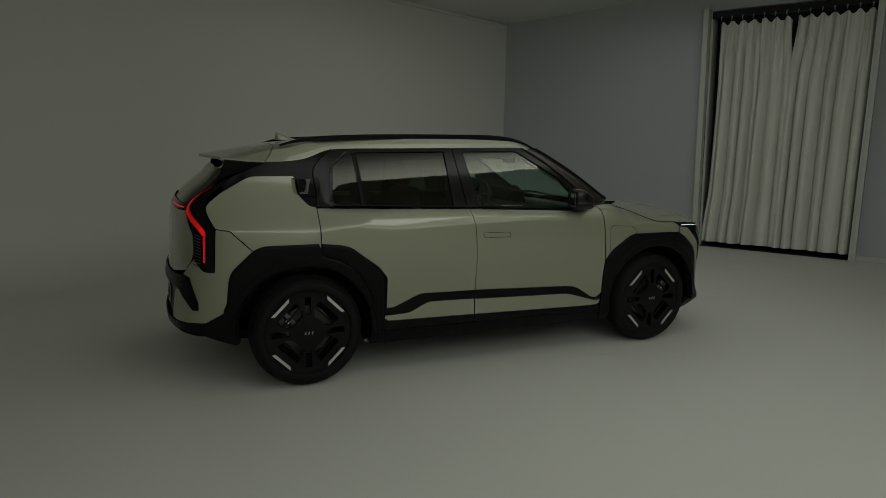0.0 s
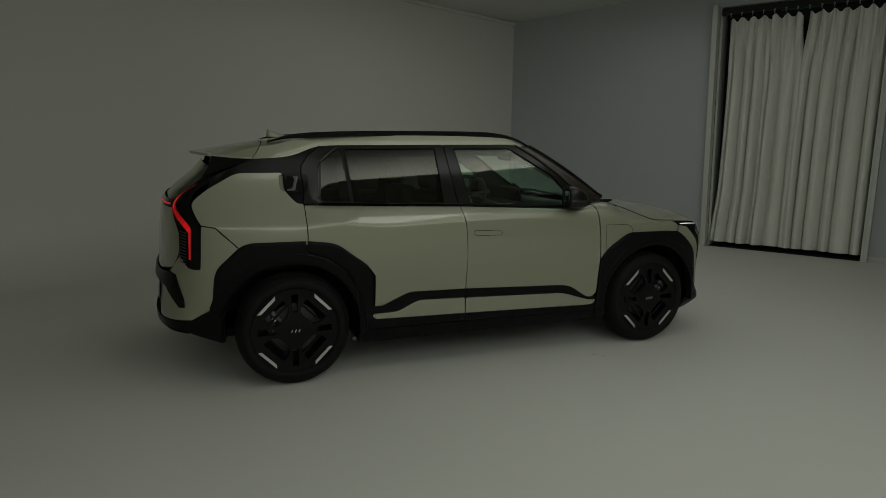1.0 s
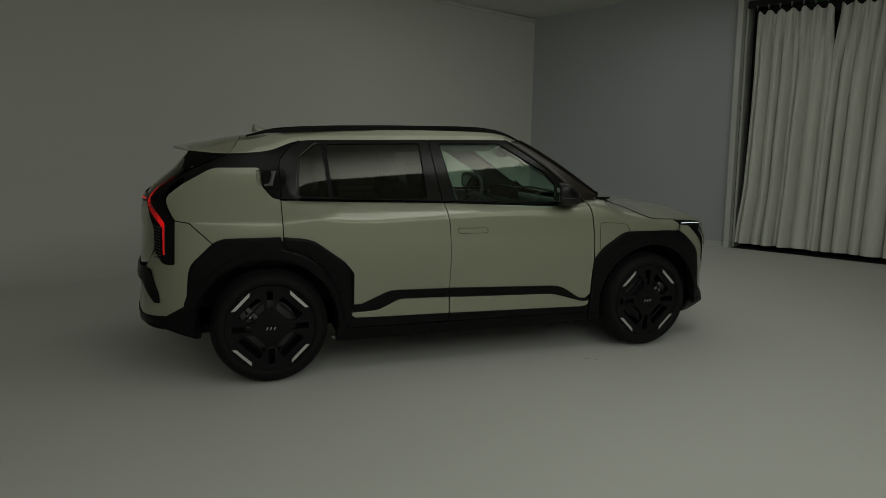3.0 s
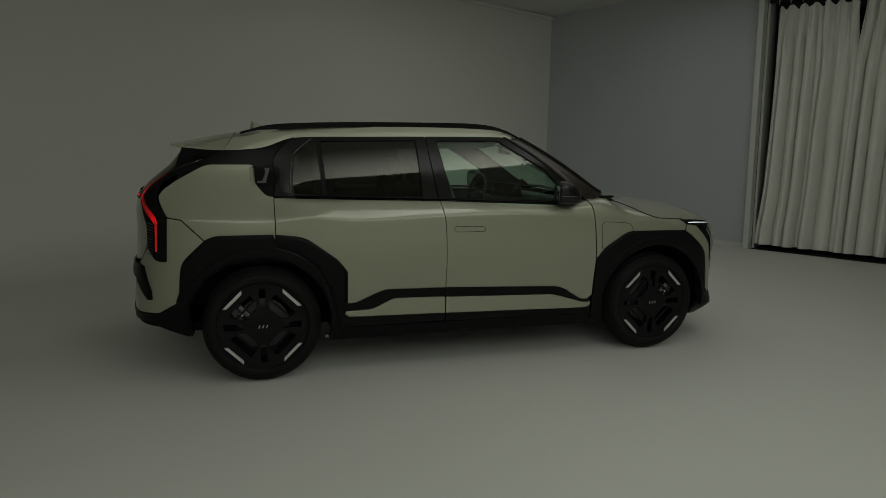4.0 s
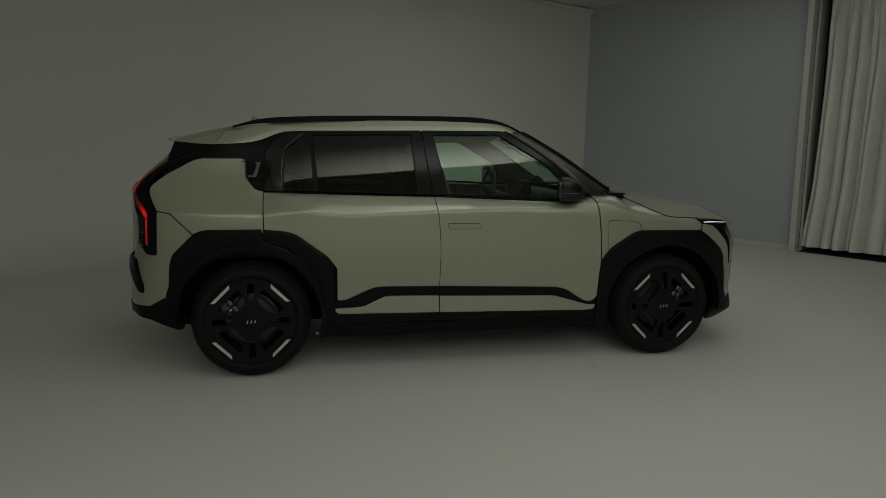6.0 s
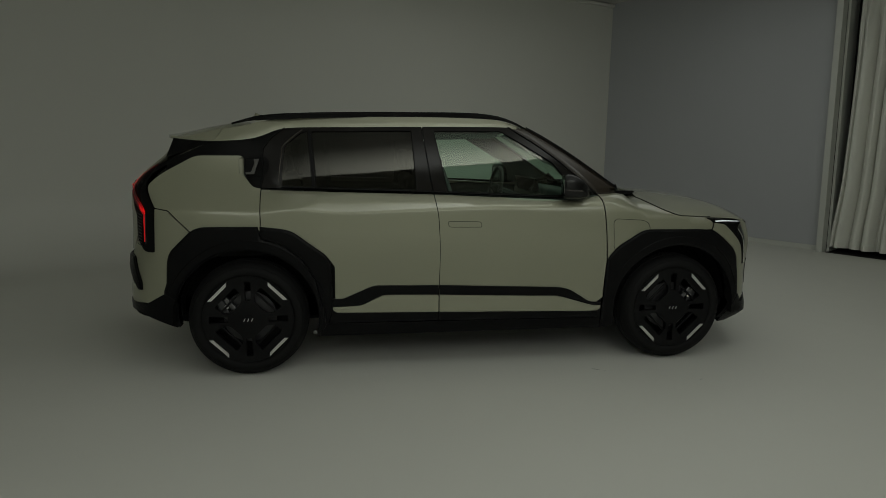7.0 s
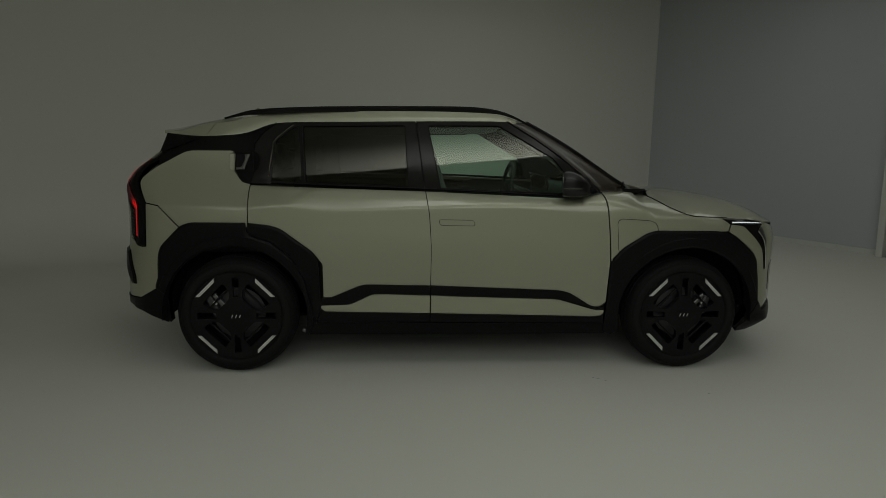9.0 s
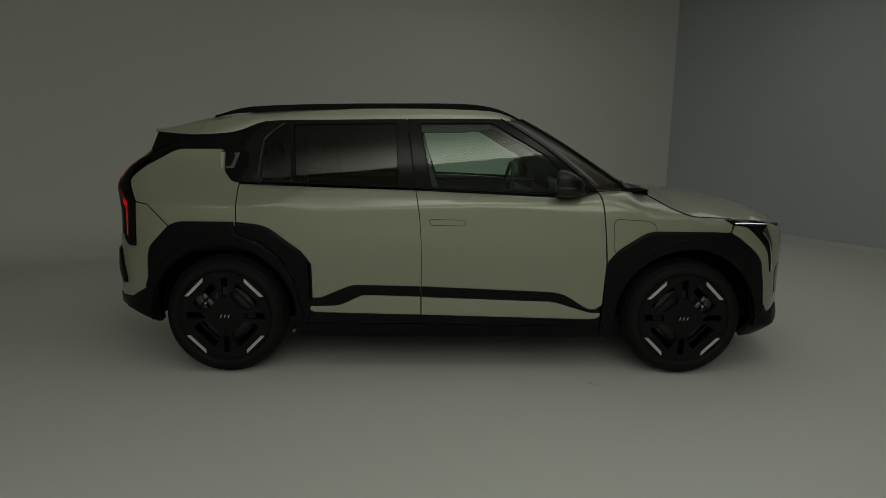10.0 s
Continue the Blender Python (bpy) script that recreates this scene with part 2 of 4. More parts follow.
def softened(rows, sigma, step=0.01):
    """The curve through the rows, resampled and evened out over sigma."""
    lo, hi = rows[0][0], rows[-1][0]
    n = int((hi - lo) / step) + 1
    xs = np.linspace(lo, hi, n)
    ys = np.array([curve(rows, x) for x in xs])
    k = int(3 * sigma / step) + 1
    w = np.exp(-0.5 * (np.arange(-k, k + 1) * step / sigma) ** 2)
    pad = np.concatenate([ys[0] + (ys[0] - ys[k:0:-1]), ys, ys[-1] + (ys[-1] - ys[-2:-k - 2:-1])])
    return list(zip(xs.tolist(), np.convolve(pad, w / w.sum(), "valid").tolist()))


WIDTH, WIDTH_REAR = softened(WIDTH, .012), softened(WIDTH_REAR, .005, .003)
TOP = [(.6, 1.20), (.85, 1.165), (.95, 1.135), (1.03, 1.103), (1.1, 1.075), (1.35, 1.03), (1.6, .985), (1.8, .945), (1.95, .90), (2.1, .83)]
SHOULDER = [(-.10, .30), (0.0, .56), (.015, .66), (.04, .755), (.07, .81), (.12, .855), (.20, .883), (.30, .893), (.6, .88)]
REAR_END = [(.18, -2.02), (.30, -2.12), (.42, -2.14), (.6, -2.13), (.75, -2.112), (.95, -2.10), (1.05, -2.09), (1.12, -2.065), (1.2, -2.0), (1.3, -1.88), (1.42, -1.79)]
FRONT_END = [(.18, 1.98), (.30, 2.11), (.38, 2.165), (.46, 2.165), (.6, 2.158), (.75, 2.16), (.88, 2.125), (.95, 2.06), (1.05, 1.94)]
PLAN = [(-2.13, 0.0), (-2.125, .2), (-2.10, .45), (-2.06, .64), (-1.98, .785), (-1.87, .87), (-1.7, .92), (-1.5, .950), (-1.2, .978), (-.8, .996), (-.3, 1.0), (.4, 1.0), (.9, 1.0), (1.2, .995), (1.5, .982), (1.7, .955), (1.82, .918), (1.90, .855), (1.97, .755), (2.06, .58), (2.12, .33), (2.15, 0.0)]
CABIN = [(-2.13, 0.0), (-2.11, .55), (-2.06, .78), (-2.0, .875), (-1.9, .893), (-1.7, .903), (-1.4, .908), (-1.2, .922), (-.8, .962), (-.3, 1.0), (.3, 1.0), (.7, .972), (.9, .93), (1.1, .88)]
CREASE = [(-1.34, .985), (-1.2, .994), (-1.06, 1.0), (-.93, .986), (-.75, .974), (-.35, .988), (.16, 1.0), (.6, .995), (.93, .988), (1.12, .962), (1.3, .945), (1.45, .931), (1.65, .922)]
BELT = [(-1.5, 1.09), (-1.2, 1.109), (-1.01, 1.105), (-.24, 1.090), (.16, 1.075), (.45, 1.0615), (.55, 1.058), (.68, 1.061), (.82, 1.083), (1.1, 1.09)]
LEAN = .525
ARC = [0.0]
for (x0, f0), (x1, f1) in zip(PLAN, PLAN[1:]):
    ARC.append(ARC[-1] + math.hypot(x1 - x0, .89 * (f1 - f0)))
k0 = ARC[10] + .3
ALONG = [(s - k0, p[0]) for s, p in zip(ARC, PLAN)]
def cabin_width(z):
    """Half width of the sloping window planes."""
    return .804 - .385 * (z - 1.09) - .06 * (z - 1.09) ** 2


def body(u, z, out=0.0):
    """Point of the car's right side: u runs along the side (equal to x amidships) and round both ends, z is height."""
    xn = curve(ALONG, u)
    if xn < -1.0: x = -1.0 + (xn + 1.0) * (curve(REAR_END, z) + 1.0) / -1.13
    elif xn > 1.0: x = 1.0 + (xn - 1.0) * (curve(FRONT_END, z) - 1.0) / 1.15
    else: x = xn
    zb = curve(BELT, xn)
    r = smooth(-1.10, -1.38, xn) if z >= zb else smooth(-.93, -1.22, xn)
    k = smooth(1.0 - .10 * r, 1.10 + .16 * r, z)
    f = curve(PLAN, xn) * (1 - k) + (curve(CABIN, xn) if k else 0) * k
    w = cabin_width(z) - .009 * (z - 1.28) * smooth(-.35, -1.0, xn) if z >= zb else curve(WIDTH, z)
    if z < zb and xn < -.5:
        r += (smooth(-.55, -.95, xn) - r) * (1 - smooth(zb - .010, zb, z))
    if r:
        w += r * (curve(WIDTH_REAR, z) - w)
    k = smooth(.75, 1.15, xn) * (1 - smooth(1.09, 1.125, z))
    if k:
        top, zc = curve(TOP, xn), curve(CREASE, xn)
        d, dc = top - z, top - zc
        side = curve(SHOULDER, d) + (.885 - curve(SHOULDER, dc)) * max(0.0, d / dc) if z > zc else .885 + .012 * min(1.0, (zc - z) / .12)
        if z < .80: side += (curve(WIDTH, z) - side) * smooth(.80, .70, z)
        w = w * (1 - k) + side * k
    y = w * f
    k = smooth(-1.34, -1.13, xn) * (1 - smooth(.85, 1.15, xn)) if .80 < z < zb else 0
    if k:
        # shoulder of the doors: a crease that softens rearwards, a leaning facet above it, rounded over into the window line
        zc = curve(CREASE, xn)
        h, d, y0 = zb - zc, z - zc, .894 * curve(PLAN, xn)
        drop = y0 - cabin_width(zb) * curve(CABIN, xn)
        a = LEAN + .24 * (1 - smooth(-.05, .05, xn + 1.07 - 1.9 * max(0.0, z - .997)))
        a = min(a, .8 * drop / h)
        s = .0012 + .004 * smooth(-1.0, -1.24, xn) + .016 * smooth(.25, .85, xn)
        over = max(0.0, d)
        bend = over + s * math.log1p(math.exp(-abs(d) / s))
        y += k * smooth(.80, .86, z) * (y0 + .005 * min(1.0, max(0.0, -d) / .13) - a * bend - max(0.0, drop - a * h) * (over / h) ** 8 - y)
    return x, -y, z


def skin_normal(u, z):
    h = 0.004
    n = (Vector(body(u + h, z)) - Vector(body(u - h, z))).cross(Vector(body(u, z + h)) - Vector(body(u, z - h)))
    return n.normalized()


def skin(u, z, out=0.0):
    """Point of the skin, moved outwards."""
    p = Vector(body(u, z))
    if out:
        p += skin_normal(u, z) * out
    return p


def panel(name, outline, mat, parents, out=0.0, thick=0.012, gap=0.0014, r=0.006, holes=(), step=0.05, label="", lines=(), sides=(1, -1), crown=0.0, rim=0.012):
    """A pressed panel on the skin, with folded edges, on the right (1) and left (-1) side. Returns the parts."""
    loop = shrunk(rounded(outline, r, .012 if crown else .03), gap)
    cut = [rounded(h, r) for h in holes]
    base = out if callable(out) else (lambda u, z: out)
    depth = base
    if crown:
        # the face rolls off by crown over the last stretch, rim wide, before its edge
        lines = list(lines) + [tuple(p) for f in (.12, .3, .55, .8, 1.0) for p in shrunk(rounded(outline, r, .012), gap + f * rim)]
        ring = np.array([tuple(p) for p in loop])
        nxt = np.roll(ring, -1, 0) - ring
        len2 = (nxt ** 2).sum(1) + 1e-12

        def depth(u, z):
            q = np.array((u, z)) - ring
            t = np.clip((q * nxt).sum(1) / len2, 0, 1)
            d = math.sqrt(((q - nxt * t[:, None]) ** 2).sum(1).min())
            return base(u, z) - crown * max(0.0, 1 - d / rim) ** 2
    pts, tris, loops = sheet(loop, cut, step, lines)
    top = [skin(p.x, p.y, depth(p.x, p.y)) for p in pts]
    verts, faces = list(top), list(tris)
    if crown:
        h = 0.0015

        def at(u, z):
            return skin(u, z, depth(u, z))
        norms = [(at(p.x + h, p.y) - at(p.x - h, p.y)).cross(at(p.x, p.y + h) - at(p.x, p.y - h)).normalized() for p in pts]
    else:
        norms = [skin_normal(p.x, p.y) for p in pts]
    for k, l in enumerate(loops):
        s = len(verts)
        for i in l:
            verts.append(top[i])
            verts.append(skin(pts[i].x, pts[i].y, depth(pts[i].x, pts[i].y) - thick))
            norms += [norms[i], norms[i]]
        n = len(l)
        for j in range(n):
            a, b = s + 2 * j, s + 2 * ((j + 1) % n)
            faces.append((a, a + 1, b + 1, b))
    made = []
    for side, parent in zip(sides, parents if isinstance(parents, (list, tuple)) else [parents] * 2):
        vs = verts if side > 0 else [(x, -y, z) for x, y, z in verts]
        fs = faces if side > 0 else [tuple(reversed(f)) for f in faces]
        ob = link(name, vs, fs, mat, parent, label)
        if not callable(out):
            ob.data.normals_split_custom_set_from_vertices([n if side > 0 else (n.x, -n.y, n.z) for n in norms])
        made.append(ob)
    return made


def on_skin(points, out):
    return [skin(u, z, out) for u, z in points]


def both(name, make, mat, parents, label="", smooth=True):
    """The same part on the right and, mirrored, on the left."""
    made = []
    for side, parent in zip((1, -1), parents if isinstance(parents, (list, tuple)) else [parents] * 2):
        bm = make()
        if side < 0:
            bmesh.ops.transform(bm, matrix=Matrix.Diagonal((1, -1, 1, 1)), verts=bm.verts)
        made.append(part(name, bm, mat, parent, label, smooth))
    return made

# ---- the studio ----
CORNER = Vector((3.82, 6.15))
BACK = Vector((math.cos(radians(22)), math.sin(radians(22))))
RIGHT = Vector((0.5, -0.866))
HIGH = 3.74


def wall_sheet(name, start, way, stations, profile, mat, label="", category=""):
    """A wall drawn along a line: profile rows (distance into the room, height)."""
    inward = Vector((-way.y, way.x))
    if inward.dot(Vector((0, -1)) - start * 0.01) < 0:
        inward = -inward
    verts, faces = [], []
    for s in stations:
        for d, z in profile:
            p = start + way * s + inward * d
            verts.append((p.x, p.y, z))
    m = len(profile)
    for i in range(len(stations) - 1):
        for j in range(m - 1):
            a = i * m + j
            faces.append((a, a + m, a + m + 1, a + 1))
    return tagged(link(name, verts, faces, mat, label=label), label, category, kind="structure")


# floor: one sheet
bm = bmesh.new()
bmesh.ops.create_grid(bm, x_segments=40, y_segments=40, size=11)
bmesh.ops.translate(bm, verts=bm.verts, vec=(0, -1.5, 0))
tagged(part("floor", bm, FLOOR), "pale grey-white painted studio floor, faintly scuffed", "floor", kind="structure")

# back wall with a coved foot
RC = 0.75
cove = [(RC * (1 - math.sin(a)) , RC * (1 - math.cos(a))) for a in [math.pi / 2 * i / 14 for i in range(15)]]
cove = [(d, z + 0.0006) for d, z in cove]
wall_sheet("wall_north", CORNER, -BACK, [0.4 * i for i in range(29)], cove + [(0, 1.5), (0, 2.5), (0, HIGH + 0.6)], FLOOR, "matt white studio wall curving into the floor", "wall")
wall_sheet("wall_north_backing", CORNER + Vector((-BACK.y, BACK.x)) * 0.2 + BACK * 0.3, -BACK, [0, 11.8], [(0, -0.1), (0, HIGH + 0.7)], FLOOR, "outer face of the studio wall", "wall")

# right wall: grey, with the curtained opening
S0, S1, OPEN = 3.56, 5.87, 3.60
THICK = 0.14
FD0 = -0.10
NR = Vector((0.866, 0.5))


def along(s, d=0.0, z=0.0):
    p = CORNER + RIGHT * s + NR * d
    return (p.x, p.y, z)


def slab(name, s0, s1, z0, z1, d0, d1, mat, label, category, parent=None, bevel=0.004):
    m = Matrix.Translation(along((s0 + s1) / 2, (d0 + d1) / 2, (z0 + z1) / 2)) @ pose(0, 0, 0, 0, 0, -60)
    ob = part(name, block((s1 - s0, d1 - d0, z1 - z0), m, bevel), mat, parent)
    return ob if parent else tagged(ob, label, category, kind="structure")


slab("wall_east", -0.3, S0 + 0.09, 0.066, HIGH + 0.6, 0, THICK, GREY, "grey painted studio wall beside the curtain", "wall")
slab("wall_east", S1, 12.5, 0.066, HIGH + 0.6, 0, THICK, GREY, "grey painted studio wall beside the curtain", "wall")
slab("wall_east", S0 + 0.09, S1, OPEN, HIGH + 0.6, 0, THICK, GREY, "grey wall above the curtained opening", "wall")
slab("baseboard", -0.3, S0 + 0.09, -0.01, 0.066, -0.012, THICK, TRIM, "white painted foot of the grey wall", "baseboard")
slab("baseboard", S1, 12.5, -0.01, 0.066, -0.012, THICK, TRIM, "white painted foot of the grey wall", "baseboard")
slab("trim_corner", 0.0, 0.02, 0.066, HIGH + 0.02, -0.004, 0.0, FLOOR, "white painted strip in the corner of the walls", "trim", bevel=0.001)
slab("cloth_strip", 4.45, 4.95, 3.44, 3.52, 0.10, 0.12, GREEN, "strip of green cloth behind the curtain rail", "cloth")
# thin black strip between the curtain's hem and the floor
slab("hem_strip", S0 + 0.20, S1 - 0.09, 0.001, 0.006, FD0, 0.30, BLACKOUT, "thin black strip in the gap under the curtain", "floor")
trim = tagged(new("opening_trim"), "pale grey frame round the curtained opening", "trim", kind="structure")
FD = -0.15
for name, s0, s1, d0, d1, high in (("jamb", S0 + 0.02, S0 + 0.095, FD, 0.0, OPEN + 0.02), ("reveal", S0 + 0.097, S0 + 0.13, 0.004, 0.30, OPEN)):
    ob = slab(name, s0, s1, 0, high, d0, d1, TRIM, "", "", trim)
    for v in ob.data.vertices:
        # leans a little towards the curtain at its foot
        shift = RIGHT * 0.085 * (1 - v.co.z / 3.6)
        v.co += Vector((shift.x, shift.y, 0))
slab("jamb", S1 - 0.05, S1, 0, OPEN + 0.06, FD, 0.0, TRIM, "", "", trim)
slab("reveal", S1 - 0.08, S1 - 0.05, 0, OPEN, FD + 0.004, 0.42, TRIM, "", "", trim)
slab("wall_alcove", S0 - 0.2, S1 + 0.2, -0.02, HIGH + 0.6, 0.30, 0.34, BLACKOUT, "flat black backing behind the curtain", "wall")

# ceiling: slightly rising towards the curtain wall
n = 12
verts, faces = [], []
for i in range(n + 1):
    for j in range(n + 1):
        x, y = -12 + 24 * i / n, -13 + 24 * j / n
        s = (Vector((x, y)) - CORNER).dot(RIGHT)
        verts.append((x, y, HIGH + 0.055 * max(0, s) * (1 if x > 2 else max(0, (x + 1) / 3))))
for i in range(n):
    for j in range(n):
        a = i * (n + 1) + j
        faces.append((a, a + 1, a + n + 2, a + n + 1))
tagged(link("ceiling", verts, faces, CEIL), "dim grey-white studio ceiling", "ceiling", kind="structure")
# cornice between back wall and ceiling
bm = bmesh.new()
m = Matrix.Translation((*(CORNER - BACK * 5.5 + Vector((BACK.y, -BACK.x)) * 0.035), HIGH - 0.018)) @ pose(0, 0, 0, 0, 0, 22)
block((11, 0.07, 0.045), m, 0.008, into=bm)
tagged(part("trim_cornice", bm, FLOOR), "narrow white cornice under the ceiling", "trim", kind="structure")
# walls that close the place behind the camera
for nm, m, size in (("wall_south", pose(0, -9.2, 2.1), (24, 0.2, 4.6)), ("wall_west", pose(-7.6, -2, 2.1), (0.2, 16, 4.6)), ("wall_far_east", pose(11.2, -4, 2.1), (0.2, 14, 4.6))):
    tagged(part(nm, block(size, m), CEIL), "plain dim studio wall", "wall", kind="structure")

# floor scuffs
bm = bmesh.new()
for (x, y), a, l in (((0.775, -1.01), -34, 0.05), ((0.82, -1.045), -30, 0.018), ((1.35, -1.25), 20, 0.015)):
    block((l, 0.0035, 0.0006), pose(x, y, 0.0005, 0, 0, a), into=bm)
tagged(part("floor_scuff", bm, HOOK), "thin grey scuff mark on the pale floor", "scuff", kind="stuff")


# curtain, two hanging widths with folds
def curtain(left, right, seed, label, flare=0.0):
    """left and right: (s at the top, s at the hem) of the cloth's edges."""
    rnd = random.Random(seed)
    low_edges, top_edges, deep = [0.0], [0.0], []
    while low_edges[-1] < 1.0:
        w = rnd.choice((0.045, 0.07, 0.10, 0.14, 0.20, 0.27))
        low_edges.append(low_edges[-1] + w)
        top_edges.append(top_edges[-1] + 0.085 * 0.5 + w * 0.5)
        deep.append((min(1.0, w / 0.14) * rnd.uniform(0.55, 1.0), rnd.uniform(0.1, 0.9), rnd.uniform(0.7, 1.5)))
    low_edges = [e / low_edges[-1] for e in low_edges]
    top_edges = [e / top_edges[-1] for e in top_edges]
    cols, rows, verts, faces = 260, 44, [], []
    top, hem_z = 3.43, 0.07
    for j in range(rows + 1):
        t = j / rows
        a, b = left[0] + (left[1] - left[0]) * smooth(0.0, 0.3, t), right[0] + (right[1] - right[0]) * smooth(0.0, 0.28, t)
        a += flare * smooth(0.72, 1.0, t)
        edges = [p + (q - p) * t ** 0.7 for p, q in zip(top_edges, low_edges)]
        for i in range(cols + 1):
            q = i / cols
            n = max(k for k in range(len(edges) - 1) if edges[k] <= q)
            ph = (q - edges[n]) / (edges[n + 1] - edges[n])
            amp, fade, skew = deep[n]
            grow = 0.45 + 0.55 * smooth(0.0, fade, t)
            bulge = abs(math.sin(math.pi * ph ** skew)) ** 0.6
            fold = 0.05 - 0.23 * amp * grow * bulge
            s = a + (b - a) * q
            pleat = 0.014 * math.sin(2 * math.pi * s / 0.062 + 2.5 * noise.noise((s * 4, 3.0, seed))) * (1 - smooth(0.0, 0.42, t))
            crumple = 0.016 * noise.noise((s * 11, t * 2.6, seed)) + 0.006 * noise.noise((s * 30, t * 9, seed + 5))
            droop = 0.03 * (1 - math.cos(2 * math.pi * (s - S0 - 0.27) / HOOKS)) * (1 - t) ** 10
            hem = 0.012 * noise.noise((s * 3, 9.0, seed)) + 0.012 * bulge
            z = top + (hem_z - top) * t - droop + hem * t ** 8
            verts.append(along(s, 0.02 + 0.9 * flare * smooth(0.4, 1.0, t) * (1 - smooth(0.0, 0.12, q)) + fold + pleat + crumple, z))
    m = cols + 1
    for j in range(rows):
        for i in range(cols):
            k = j * m + i
            faces.append((k, k + m, k + m + 1, k + 1))
    return tagged(link("curtain", verts, faces, CURTAIN), label, "curtain", group="curtain widths")


HOOKS = 0.146
curtain((3.795, 3.82), (4.765, 4.83), 3, "floor-length beige cloth curtain hanging in uneven soft folds", -0.055)
curtain((4.84, 4.77), (5.785, 5.778), 11, "floor-length beige cloth curtain hanging in uneven soft folds")
rail = tagged(new("curtain_rail"), "black curtain rail with small grey hooks", "curtain rail")
rail.location = along(4.72, -0.05, 3.51)
inv = rail.matrix_basis.inverted()
part("rod", block((2.12, 0.06, 0.10), inv @ Matrix.Translation(along(4.755, -0.05, 3.52)) @ pose(0, 0, 0, 0, 0, -60), 0.01), BLACKOUT, rail)
part("header_band", block((2.0, 0.012, 0.16), inv @ Matrix.Translation(along(4.77, 0.10, 3.40)) @ pose(0, 0, 0, 0, 0, -60), 0.003), BLACKOUT, rail)
for i in range(14):
    s = S0 + 0.27 + i * HOOKS
    bm = tube([inv @ Vector(along(s, -0.085, z)) for z in (3.43, 3.45, 3.485)], 0.007, 8)
    block((0.022, 0.012, 0.030), inv @ Matrix.Translation(along(s, -0.085, 3.475)) @ pose(0, 0, 0, 0, 0, -60), 0.004, into=bm)
    part("hook", bm, HOOK, rail)

# ---- the car ----
car = tagged(new("car"), "olive-beige electric crossover car with black cladding parked on the studio floor", "car")
CL = [(u, curve(CREASE, u) + d) for u in [-1.26 + 0.02 * i for i in range(115)] for d in (-0.02, -0.0035, 0.0035, 0.02)]
CL += [(-1.07 + 1.9 * (z - .997) + d, z) for z in [1.0 + .012 * i for i in range(8)] for d in (-.04, -.02, 0, .02, .04)]
B2 = [car, car]

# doors
REAR_DOOR = [(-1.268, 1.107), (-1.01, 1.0995), (-.2405, 1.0845), (-.218, .955), (-.204, .76), (-.207, .52), (-.21, .47), (-.58, .47), (-.80, .43), (-.835, .45), (-.835, .66), (-.87, .71), (-1.06, .855), (-1.13, .87), (-1.260, .875), (-1.258, .93), (-1.263, 1.03)]
FRONT_DOOR = [(-.238, 1.0845), (.16, 1.0695), (.551, 1.0525), (.683, 1.0555), (.812, 1.077), (.826, 1.01), (.846, .835), (.862, .67), (.855, .43), (.80, .39), (.62, .44), (.55, .455), (-.205, .47), (-.204, .76), (-.216, .955)]
rear_doors = panel("rear_door", REAR_DOOR, PAINT, B2, label="olive-beige rear door", lines=CL, step=0.04, sides=(1, -1))
front_doors = panel("front_door", FRONT_DOOR, PAINT, B2, label="olive-beige front door", lines=CL, step=0.04)
panel("door_moulding", [(-.851, .462), (-.786, .463), (-.640, .527, .03), (-.598, .541, .03), (-.209, .535), (-.208, .473), (-.534, .480, .03), (-.566, .473, .03), (-.682, .418, .03), (-.849, .413)], PLASTIC, rear_doors, out=0.010, thick=0.02, crown=.004, rim=.008)
panel("door_moulding", [(-.205, .535), (.566, .505, .03), (.633, .489, .03), (.771, .402, .03), (.845, .403), (.845, .383), (.788, .382, .03), (.603, .437, .03), (.552, .450, .03), (-.204, .473)], PLASTIC, front_doors, out=0.010, thick=0.02, crown=.004, rim=.008)
panel("door_insert", [(-.849, .411), (-.682, .416, .03), (-.566, .471, .03), (-.534, .478, .03), (-.208, .471), (-.208, .363), (-.827, .374), (-.85, .391)], PAINT, rear_doors, out=0.006, thick=0.02, crown=.004, rim=.008, label="olive-beige sill insert")
panel("door_insert", [(-.204, .471), (.552, .448, .03), (.603, .435, .03), (.788, .380, .03), (.845, .381), (.843, .362), (.824, .345), (.774, .341), (-.204, .363)], PAINT, front_doors, out=0.006, thick=0.02, crown=.004, rim=.008, label="olive-beige sill insert")
panel("lower_cladding", [(-.85, .391), (-.827, .374), (-.208, .363), (-.21, .311), (-.873, .312)], PLASTIC, rear_doors, out=0.004, thick=0.02)
panel("lower_cladding", [(-.204, .363), (.774, .341), (.824, .345), (.843, .362), (.843, .299), (-.207, .309)], PLASTIC, front_doors, out=0.004, thick=0.02)
panel("sill", [(-.885, .309), (.845, .296), (.87, .22), (-.93, .22)], PLASTIC, car, out=-0.004, thick=0.03)


def seam(points, closed=True, r=0.0015):
    return lambda: tube(on_skin([tuple(p) for p in (rounded(points, 0.02, 0.02) if closed else points)], 0.0004), r, 6, closed=closed)


both("door_handle", seam([(-.160, .927, .02), (.035, .925, .02), (.047, .909, .02), (.044, .892, .01), (-.148, .893, .02), (-.161, .910, .02)]), SHADOW, front_doors, "flush door handle outline")

